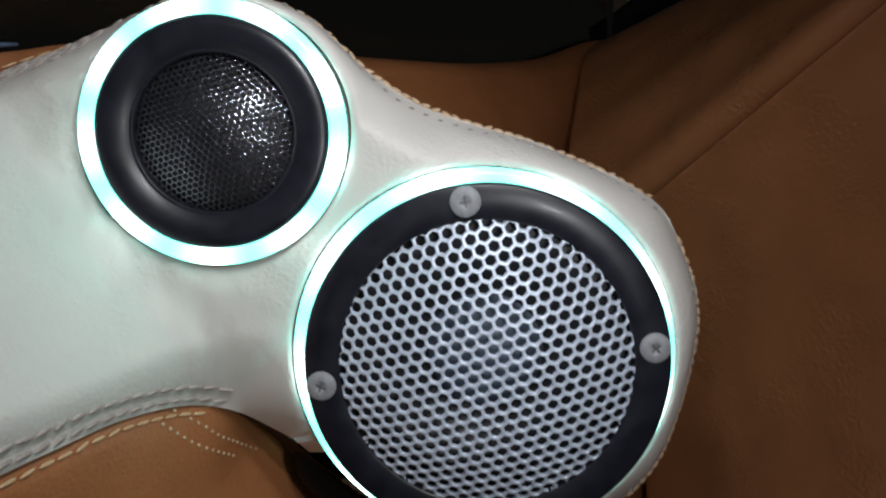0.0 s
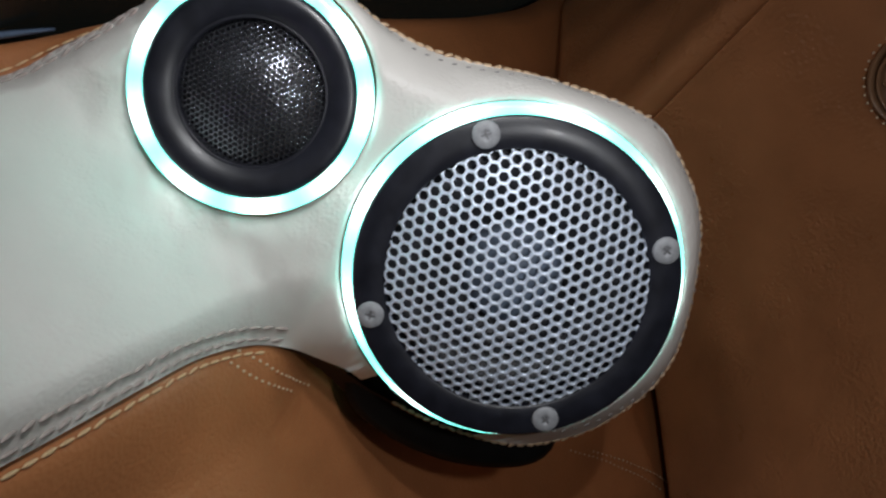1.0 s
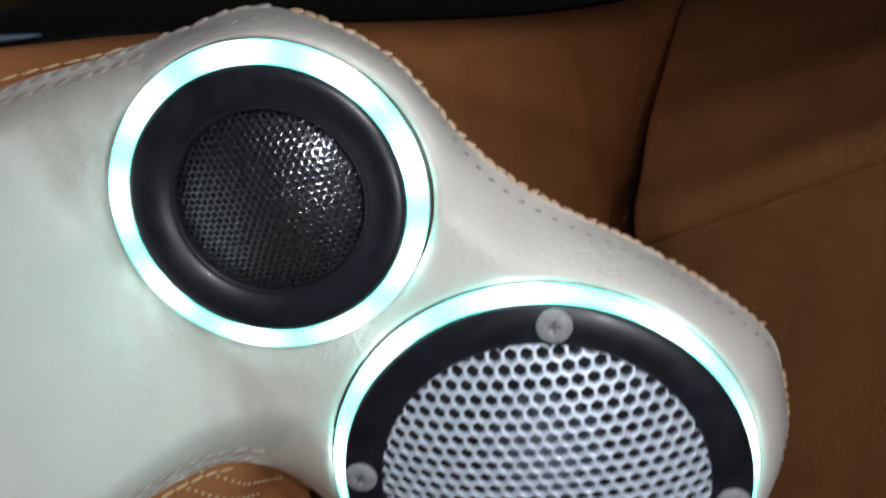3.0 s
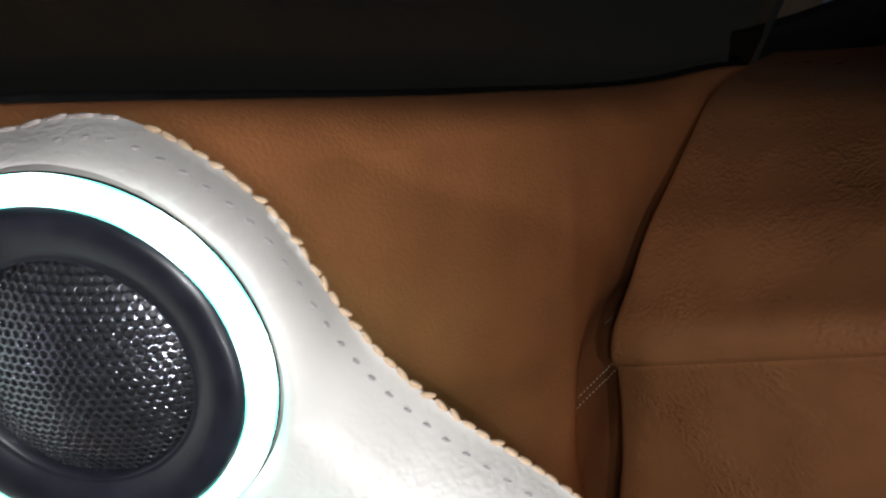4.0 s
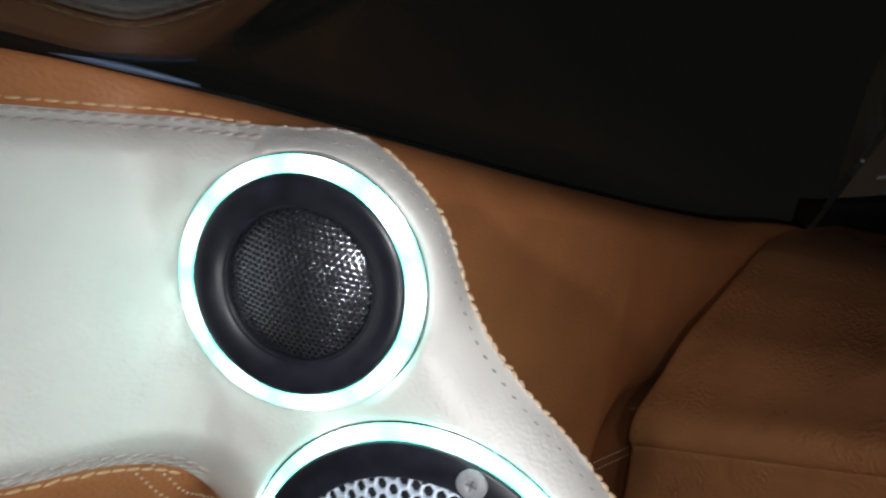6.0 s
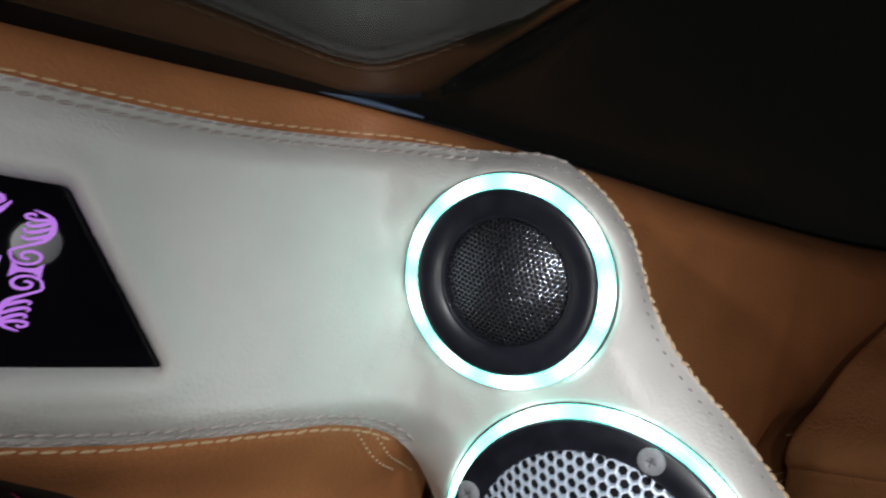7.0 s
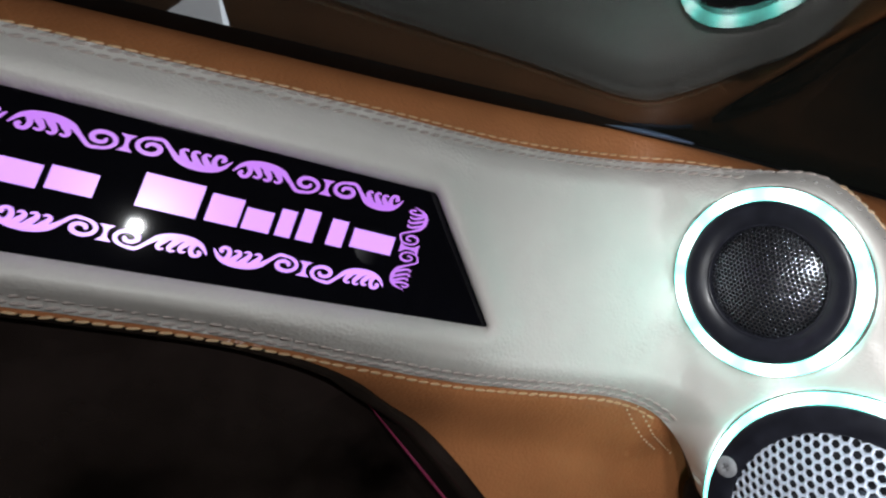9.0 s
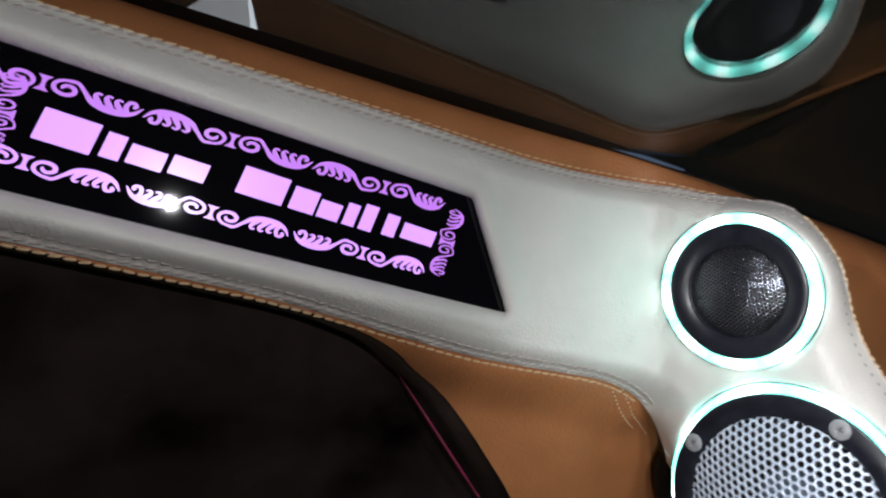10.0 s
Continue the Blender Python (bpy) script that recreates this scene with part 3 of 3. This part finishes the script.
for k in range(4):
    a = math.radians(-11.5 + 90 * k)
    c = W_CENTRE + 0.436 * (math.cos(a) * tx + math.sin(a) * tz)
    v, f, _ = lathe([(0.040, 0.0), (0.0398, 0.005), (0.037, 0.008), (0.02, 0.010), (0.012, 0.010), (0.010, 0.0065), (0.001, 0.006)], c, W_NORMAL, 32)
    screw = part("screw", v, f, SCREW, speaker, "grey pan-head screw")
    right, up, nn = axes_of(W_NORMAL)
    # raised darker bars; the cross recess's shade is put into their colour
    for turn in (0.5 + k, 0.5 + k + math.pi / 2):
        d, e = math.cos(turn) * right + math.sin(turn) * up, -math.sin(turn) * right + math.cos(turn) * up
        box = [c + x * 0.015 * d + y * 0.0028 * e + z * nn for z in (0.005, 0.0104) for x, y in ((-1, -1), (1, -1), (1, 1), (-1, 1))]
        part("slot", box, [(0, 1, 2, 3), (4, 5, 6, 7), (0, 1, 5, 4), (1, 2, 6, 5), (2, 3, 7, 6), (3, 0, 4, 7)], SLOT, screw, smooth=False)

# ---------------------------------------------------------------- lit name plate
plate = thing("name_plate", on_face([PLATE.mean(0)])[0], "black acrylic plate with violet glowing scrolls and lettering in the leather", "name plate")


def flat_on_plate(ab, lift):
    """The plate's plane, a little below the cover."""
    ab = np.asarray(ab, float)
    corners = on_face(np.array([(-1.3, -0.2), (-2.3, -0.1), (-2.0, -0.4)])) @ FACE.T
    co = np.linalg.solve(np.column_stack([corners[:, :2], np.ones(3)]), corners[:, 2])
    return np.column_stack([ab, ab @ co[:2] + co[2] + lift]) @ FACE


big = PLATE + np.array([(0.05, 0.05), (0.06, -0.05), (-0.06, -0.05), (-0.05, 0.05)])
v = np.vstack([flat_on_plate(big, -0.03), flat_on_plate(big, -0.06)])
part("plate", v, [(0, 1, 2, 3), (4, 5, 6, 7), (0, 1, 5, 4), (1, 2, 6, 5), (2, 3, 7, 6), (3, 0, 4, 7)], ACRYLIC, plate, "glossy black acrylic", smooth=False)


def ribbon(lines, name, lift=-0.028, under=None, glow=None):
    """Flat lit strokes, each a line with widths that swell and taper."""
    verts, faces = [], []
    for line, width in lines:
        line = np.asarray(line, float)
        d = np.gradient(line, axis=0)
        nrm = np.column_stack([-d[:, 1], d[:, 0]]) / (np.linalg.norm(d, axis=1)[:, None] + 1e-9)
        w = np.broadcast_to(width, len(line))[:, None] / 2
        s = len(verts)
        ab = np.vstack([line + nrm * w, line - nrm * w])
        verts += list(flat_on_plate(ab, lift)) + list(flat_on_plate(ab, lift - 0.004))
        m = len(line)
        for i in range(m - 1):
            a, b = s + i, s + m + i
            faces += [(a, a + 1, b + 1, b), (a, a + 1, a + 1 + 2 * m, a + 2 * m), (b, b + 1, b + 1 + 2 * m, b + 2 * m)]
    return part(name, verts, faces, glow or LETTER, under or plate, smooth=False)


def scroll(centre, along, size, height, flip=1, glow=None, reach=1.0):
    """A pair of curls about a small post; from each a wave runs out and swells into a leaf with hooked teeth. One half is the other turned about."""
    along = np.asarray(along, float) / np.linalg.norm(along)
    across = np.array([-along[1], along[0]]) * flip
    to = lambda pts: np.asarray(centre) + np.asarray(pts)[:, :1] * size * along + np.asarray(pts)[:, 1:] * height * across
    lines, w = [], size / 0.235
    for side in (-1, 1):
        u = np.linspace(0, 1, 46)
        a = math.pi / 2 + 2.6 * math.pi * (1 - u)
        r = 0.22 + 0.78 * u
        curl = np.column_stack([0.23 + 0.155 * r * np.cos(a), 0.05 + 0.68 * r * np.sin(a)])
        lines.append((to(side * curl), w * (0.008 + 0.004 * np.sin(u * np.pi))))
        far = reach if side > 0 else 1.0
        stretch = lambda pts: np.column_stack([np.where(pts[:, 0] > 0.35, 0.35 + (pts[:, 0] - 0.35) * far, pts[:, 0]), pts[:, 1]])
        wave = spline([(0.23, 0.73), (0.32, 0.74), (0.41, 0.22), (0.50, -0.32), (0.60, -0.54), (0.72, -0.63), (0.85, -0.57), (0.95, -0.30), (1.03, 0.30)], 0.02)
        swell = np.interp(wave[:, 0], [0.23, 0.41, 0.50, 0.60, 0.72, 0.86, 0.96, 1.03], [0.010, 0.010, 0.016, 0.021, 0.021, 0.017, 0.011, 0.003])
        lines.append((to(side * stretch(wave)), w * swell))
        for x0, tall in ((0.51, 0.96), (0.625, 0.98), (0.735, 0.92)):
            tooth = spline([(x0 + 0.12, -0.56), (x0 + 0.045, -0.56 + 0.45 * tall), (x0 + 0.01, -0.56 + 0.85 * tall), (x0 + 0.035, -0.56 + 1.08 * tall), (x0 + 0.075, -0.56 + 0.98 * tall)], 0.03)
            lines.append((to(side * stretch(tooth)), w * np.interp(np.linspace(0, 1, len(tooth)), [0, 0.35, 0.75, 1], [0.010, 0.016, 0.011, 0.005])))
        knob = spline([(0.90, -0.60), (0.855, 0.0), (0.875, 0.45), (0.925, 0.52), (0.955, 0.30), (0.925, 0.14)], 0.02)
        lines.append((to(side * stretch(knob)), w * np.linspace(0.014, 0.009, len(knob))))
    lines.append((to(np.column_stack([0 * np.linspace(0, 1, 5), np.linspace(-0.62, 0.62, 5)])), [0.034, 0.012, 0.008, 0.012, 0.034]))
    body = ribbon(lines[-1:], "scroll", glow=glow)
    for stroke in lines[:-1]:
        ribbon([stroke], "stroke", under=body, glow=glow)


for k in range(3):
    s = (k + 0.02) / 2
    c = np.array([-2.46, -0.120]) * (1 - s) + np.array([-1.48, -0.078]) * s
    scroll(c, (1, 0.044), 0.235, 0.040, reach=0.85 if k == 2 else 1.0)
    c = np.array([-2.415, -0.371]) * (1 - s) + np.array([-1.465, -0.342]) * s
    scroll(c, (1, 0.03), 0.225, 0.038, -1, LETTER_BRIGHT, 0.95 if k == 2 else 1.0)
scroll((-1.192, -0.205), (0.05, -1), 0.135, 0.045)
scroll((-2.50, -0.245), (0.1, -1), 0.125, 0.045)
base = lambda a: np.interp(a, [-2.42, -1.99, -1.46, -1.235], [-0.298, -0.268, -0.258, -0.236])
for a0, a1, tall in ((-2.42, -2.28, 0.105), (-2.26, -2.21, 0.085), (-2.195, -2.10, 0.066), (-2.085, -1.985, 0.066), (-1.895, -1.755, 0.10), (-1.735, -1.655, 0.085), (-1.645, -1.575, 0.066), (-1.56, -1.52, 0.085), (-1.505, -1.46, 0.10), (-1.425, -1.38, 0.085), (-1.36, -1.24, 0.062)):
    m = (a0 + a1) / 2
    s = np.linspace(0, 1, 3)
    ribbon([(np.column_stack([a0 + (a1 - a0) * s, base(m) + tall / 2 + 0 * s]), tall)], "letter_bar", glow=LETTER_BRIGHT)

# ---------------------------------------------------------------- gloss panel below
pocket = thing("door_pocket", (-2.2, 0.5, -1.2), "glossy black door pocket panel with a curved rim", "door pocket")
line = POCKET
top = np.column_stack([line[:, 0], door_y(line[:, 0], line[:, 1]) + 0.02, line[:, 1]])
inner = np.column_stack([line[:, 0] - 0.05, door_y(line[:, 0], line[:, 1]) + 0.03, line[:, 1] - 0.03])
deep = np.column_stack([line[:, 0] - 0.10, door_y(line[:, 0], line[:, 1]) + 0.16, line[:, 1] - 0.06])
foot = np.column_stack([line[:, 0] - 0.3, 0.75 + 0 * line[:, 0], np.minimum(-3.2, line[:, 1] - 0.2)])
m = len(line)
part("rim", np.vstack([top, inner, deep]), [(i * m + j, i * m + j + 1, (i + 1) * m + j + 1, (i + 1) * m + j) for i in range(2) for j in range(m - 1)], GLOSS, pocket, "gloss black curved rim")
# maroon bead put in for a pink reflection along the rim
s = np.linspace(-0.08, 1, 30)
v, f = tube(np.column_stack([-1.135 + 0.755 * s, 0.455 + 0.02 * s, -0.88 - 0.70 * s]), 0.007 * np.sin(0.15 + np.linspace(0, 1, 30) * 2.8), 8)
part("reflection_bead", v, f, MAROON, pocket, "thin glossy maroon bead in place of the rim's reflection")
part("panel", np.vstack([deep, foot]), [(j, j + 1, m + j + 1, m + j) for j in range(m - 1)], GLOSS, pocket)

# ---------------------------------------------------------------- window
window = thing("window_1", (0, 0.6, 0.42), "dark car side window with black rubber seal", "window", kind="structure")
PANE_N = np.array([0.0641, -0.3859, -0.9203])


def glass_z(x, y):
    """The reclined pane, bent so that its foot follows the belt and its reflections fit the view."""
    plane = lambda u, w: 0.427 + (PANE_N[0] * (u + 0.5) + PANE_N[1] * (w - 0.561)) / -PANE_N[2]
    foot_y, foot_z = belt_y(x) + 0.05, belt_z(x) - 0.02
    bend = foot_z - plane(x, foot_y)
    # stood up towards the front so that the glass mirrors the dark cabin
    upright = np.clip((x + 0.22) / 1.0, 0, 1)
    upright = 2.6 * upright * upright * (3 - 2 * upright)
    return np.minimum(plane(x, y) + bend * (1 - np.exp(-((bend / 0.07) ** 2))) + upright * np.maximum(foot_y - y, 0), 5.6 + 0.02 * (foot_y - y))


columns, rows = np.linspace(-5, 3.9, 110), np.r_[0.06, 0.0, -0.06, np.linspace(-0.15, -3.0, 24)]
pane_v = []
for c in (0, 0.03):
    for r in rows:
        y = belt_y(columns) + 0.05 + r
        pane_v.append(np.column_stack([columns, y, glass_z(columns, y) + c]))
pane_v = np.vstack(pane_v)
m, k = len(columns), len(rows)
pane_f = [(h * m * k + i * m + j, h * m * k + i * m + j + 1, h * m * k + (i + 1) * m + j + 1, h * m * k + (i + 1) * m + j) for h in (0, 1) for i in range(k - 1) for j in range(m - 1)]
pane_f += [(e + j, e + j + 1, m * k + e + j + 1, m * k + e + j) for e in (0, m * (k - 1)) for j in range(m - 1)]
pane_f += [(i * m + e, (i + 1) * m + e, m * k + (i + 1) * m + e, m * k + i * m + e) for e in (0, m - 1) for i in range(k - 1)]
pane = part("pane", pane_v, pane_f, GLASS, window, "dark tinted glass")
pane.visible_shadow = False
xs = np.linspace(-5, 3.75, 120)
v, f = tube(np.column_stack([xs, belt_y(xs) + 0.032, belt_z(xs) - 0.004]), 0.024, 10)
part("seal", v, f, RUBBER, window, "black rubber belt seal")
shelf = [np.column_stack([xs, belt_y(xs) + dy, belt_z(xs) + dz]) for dy, dz in ((0.03, -0.01), (0.05, -0.03), (0.14, -0.04), (0.16, -0.4))]
part("seal_lip", np.vstack(shelf), [(i * 120 + j, i * 120 + j + 1, (i + 1) * 120 + j + 1, (i + 1) * 120 + j) for i in range(3) for j in range(119)], RUBBER, window, "black strip between belt and glass")
foot_y = belt_y(xs) + 0.05
fall = (glass_z(xs, foot_y - 0.1) - glass_z(xs, foot_y)) / 0.1
tall = np.interp(xs, [-5, -0.7, 0.0, 1.0, 4], [0.046, 0.042, 0.022, 0.014, 0.014])
border = []
for k in (-0.4, 0.0, 0.35, 0.7, 1.0):
    y = foot_y - (belt_z(xs) + k * tall - glass_z(xs, foot_y)) / fall
    border.append(np.column_stack([xs, y, glass_z(xs, y) - 0.006 * (k < 1)]))
part("border", np.vstack(border), [(i * 120 + j, i * 120 + j + 1, (i + 1) * 120 + j + 1, (i + 1) * 120 + j) for i in range(4) for j in range(119)], RUBBER, window, "black border along the foot of the glass")
xs = np.linspace(-0.50, -0.08, 24)
v, f = tube(np.column_stack([xs, belt_y(xs) - 0.03, belt_z(xs) + 0.016]), 0.005 + 0.007 * np.sin(np.linspace(0, math.pi, 24)), 8)
part("belt_trim", v, f, CHROME, window, "bluish metal trim strip")

# ---------------------------------------------------------------- dashboard
dash = thing("dashboard", (2.2, -0.8, -0.6), "brown leather dashboard end with a sewn seam", "dashboard")
PROFILE = spline([(2.34, -0.765), (2.20, -0.765), (2.165, -0.75), (2.14, -0.70), (2.14, -0.64), (2.17, -0.56), (2.275, -0.44), (2.44, -0.21), (2.65, -0.04), (2.89, 0.16), (3.15, 0.34), (3.63, 0.46), (4.6, 0.6)], 0.035)
ys = np.r_[0.05, 0.045, 0.035, 0.02, np.linspace(0.0, -6, 40)]


def dash_seam(y):
    return float(np.interp(y, [-6, -2, 0], [0.75, 0.175, -0.745]))


verts = []
for y in ys:
    lift = dash_seam(y) + 0.745
    fade = np.clip((0.5 - PROFILE[:, 1]) / 1.2, 0, 1)
    curl = float(np.interp(y, [0.0, 0.02, 0.035, 0.045, 0.05], [0, 0.015, 0.035, 0.07, 0.4]))
    verts.append(np.column_stack([PROFILE[:, 0] + 0.38 * min(y, 0) + curl, 0 * PROFILE[:, 0] + y, PROFILE[:, 1] + lift * fade]))
m = len(PROFILE)
part("upper_pad", np.vstack(verts), [(i * m + j, i * m + j + 1, (i + 1) * m + j + 1, (i + 1) * m + j) for i in range(len(ys) - 1) for j in range(m - 1)], BROWN, dash, "brown leather upper pad")
verts = []
drops = np.array([(0.10, 0.03), (0.07, -0.008), (0.055, -0.012), (0.055, -0.03), (0.085, -0.06), (0.16, -0.28), (0.225, -0.57), (0.225, -0.9), (0.14, -1.22), (0.0, -1.42), (-0.22, -1.68), (-0.52, -2.0), (-0.85, -2.6)])
for y in ys:
    curl = float(np.interp(y, [0.0, 0.02, 0.035, 0.045, 0.05], [0, 0.015, 0.035, 0.07, 0.4]))
    verts.append(np.column_stack([2.145 + drops[:, 0] + 0.38 * min(y, 0) + curl, 0 * drops[:, 0] + y, dash_seam(y) + drops[:, 1]]))
m = len(drops)
part("lower_pad", np.vstack(verts), [(i * m + j, i * m + j + 1, (i + 1) * m + j + 1, (i + 1) * m + j) for i in range(len(ys) - 1) for j in range(m - 1)], BROWN, dash, "brown leather lower pad")

# pillar trim at the far corner of the dashboard
pillar = thing("pillar_trim", (4.35, -0.2, 0.5), "black windscreen pillar trim with a pale edge strip on the dashboard", "pillar trim")


def bar(line, half, mat, name, label=""):
    """A block with chamfered corners along a line; half: its half width and half height."""
    line = np.asarray(line, float)
    w, h = half
    ring = [(-w, -h * 0.7), (-w * 0.7, -h), (w * 0.7, -h), (w, -h * 0.7), (w, h * 0.7), (w * 0.7, h), (-w * 0.7, h), (-w, h * 0.7)]
    v = [p + np.array([a, 0, b]) for p in line for a, b in ring]
    f = [(i * 8 + j, i * 8 + (j + 1) % 8, i * 8 + 8 + (j + 1) % 8, i * 8 + 8 + j) for i in range(len(line) - 1) for j in range(8)]
    f += [tuple(range(8)), tuple(range(len(v) - 8, len(v)))]
    part(name, v, f, mat, pillar, label, False)


bar([(4.35, 0.30, 0.50), (4.35, -0.05, 0.60), (4.35, -0.40, 0.72), (4.35, -1.1, 0.98)], (0.10, 0.17), RUBBER, "base", "black base")
bar([(4.31, -0.19, 0.875), (4.31, -0.40, 0.95), (4.31, -1.1, 1.21)], (0.05, 0.055), SLATE, "cover", "dark slate grey cover")
bar([(4.29, -0.12, 0.915), (4.29, -0.30, 0.985), (4.29, -0.55, 1.075), (4.29, -1.1, 1.28)], (0.03, 0.012), PALE_METAL, "edge_strip", "pale metal edge strip")

# stitches on the door's end strip and under the pod's neck
for z0, z1, reach in ((-0.73, -0.72, 0.12), (-0.93, -0.97, 0.46), (-0.985, -1.02, 0.46)):
    s = np.linspace(0, 1, 10)
    x, z = 2.66 - reach * s, z0 + (z1 - z0) * s
    sew(np.column_stack([x, door_y(x, z) - 0.006, z]), DOT_STITCH, door, 0.034, (-0.5, -0.85, 0), 0.3, 0.3)
for row in ([(-0.10, -0.655), (-0.072, -0.681), (-0.013, -0.738), (0.042, -0.792), (0.122, -0.844), (0.235, -0.917)], [(-0.145, -0.675), (-0.119, -0.70), (-0.059, -0.763), (0.012, -0.822), (0.12, -0.888)]):
    x, z = spline(row, 0.01).T
    sew(np.column_stack([x, door_y(x, z) - 0.004, z]), DOT_STITCH, door, 0.03, (-0.3, -0.9, 0.2), 0.2, 0.3)
for row in ([(1.484, -1.91), (1.674, -2.087), (1.743, -2.165), (1.886, -2.324), (1.991, -2.474)], [(1.62, -2.0), (1.795, -2.164), (1.959, -2.338), (2.103, -2.498)]):
    x, z = spline(row, 0.02).T
    sew(np.column_stack([x, door_y(x, z) - 0.02, z]), DOT_STITCH, door, 0.034, (-0.3, -0.9, 0.2), 0.2, 0.3)

# small round vent in the lower pad
VENT, VENT_N = np.array([1.735, -1.57, -0.735]), np.array([-0.934, 0.357, 0.0])
vent = thing("air_vent", VENT, "small round brown air vent set in the dashboard", "air vent")
for name, r, w in (("outer_ring", 0.192, 0.013), ("inner_ring", 0.163, 0.009)):
    v, f, _ = lathe([(r - w, -0.06)] + [(r - w * math.cos(a), 0.022 * math.sin(a)) for a in np.linspace(0, math.pi, 8)] + [(r + w, -0.06)], VENT, VENT_N, 64)
    part(name, v, f, BROWN_PLASTIC, vent)
v, f, _ = lathe([(0.16, -0.03), (0.1, -0.035), (0.001, -0.035)], VENT, VENT_N, 48)
part("recess", v, f, BROWN_PLASTIC, vent, "brown recess")
right, up, nn = axes_of(VENT_N)
turns = np.linspace(0, 2 * math.pi, 90)[:, None]
sew(VENT + 0.006 * nn + 0.2155 * (np.cos(turns) * right + np.sin(turns) * up), DOT_STITCH, vent, 0.034, nn, 0.2, 0.3)
for k in range(4):
    h = 0.07 * (k - 1.5)
    w = math.sqrt(0.15**2 - h * h)
    box = [VENT + a * w * right + (h + b * 0.008) * up + c * nn for c in (-0.03, -0.004) for a, b in ((-1, -1), (1, -1), (1, 1), (-1, 1))]
    part("slat", box, [(0, 1, 2, 3), (4, 5, 6, 7), (0, 1, 5, 4), (1, 2, 6, 5), (2, 3, 7, 6), (3, 0, 4, 7)], BROWN_PLASTIC, vent, smooth=False)

# ---------------------------------------------------------------- outside the glass and the cabin round about
board = thing("folding_board", (-2.3, 5.7, -5.0), "white folded board with its own added glow, standing outside the window", "board")
# only the top is in view; the rest is run down to the ground
tip = np.array([-2.43, 5.75, 1.02])
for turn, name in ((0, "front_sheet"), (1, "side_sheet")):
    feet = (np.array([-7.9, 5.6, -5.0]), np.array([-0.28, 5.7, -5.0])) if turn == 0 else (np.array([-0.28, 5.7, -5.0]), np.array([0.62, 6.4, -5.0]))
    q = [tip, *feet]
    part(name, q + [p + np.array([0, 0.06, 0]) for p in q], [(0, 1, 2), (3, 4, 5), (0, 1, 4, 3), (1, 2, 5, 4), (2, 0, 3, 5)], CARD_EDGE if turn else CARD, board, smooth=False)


def slab(name, lo, hi):
    x0, y0, z0 = lo
    x1, y1, z1 = hi
    v = [(x, y, z) for z in (z0, z1) for x, y in ((x0, y0), (x1, y0), (x1, y1), (x0, y1))]
    part(name, v, [(0, 1, 2, 3), (4, 5, 6, 7), (0, 1, 5, 4), (1, 2, 6, 5), (2, 3, 7, 6), (3, 0, 4, 7)], CABIN, None, "plain dark lining", False, kind="structure", category=name.split("_")[0])


slab("floor", (-12, -13, -5.2), (7, 1.2, -5))
slab("ground", (-12, 1.2, -5.2), (7, 14, -5))
slab("ceiling", (-12, -13, 6), (7, -3.2, 6.2))
slab("wall_south", (-12, -13.2, -5), (7, -13, 6))
slab("wall_west", (-12.2, -13, -5), (-12, 3, 6.2))
slab("wall_east", (7, -13, -5), (7.2, 0.9, 6.2))
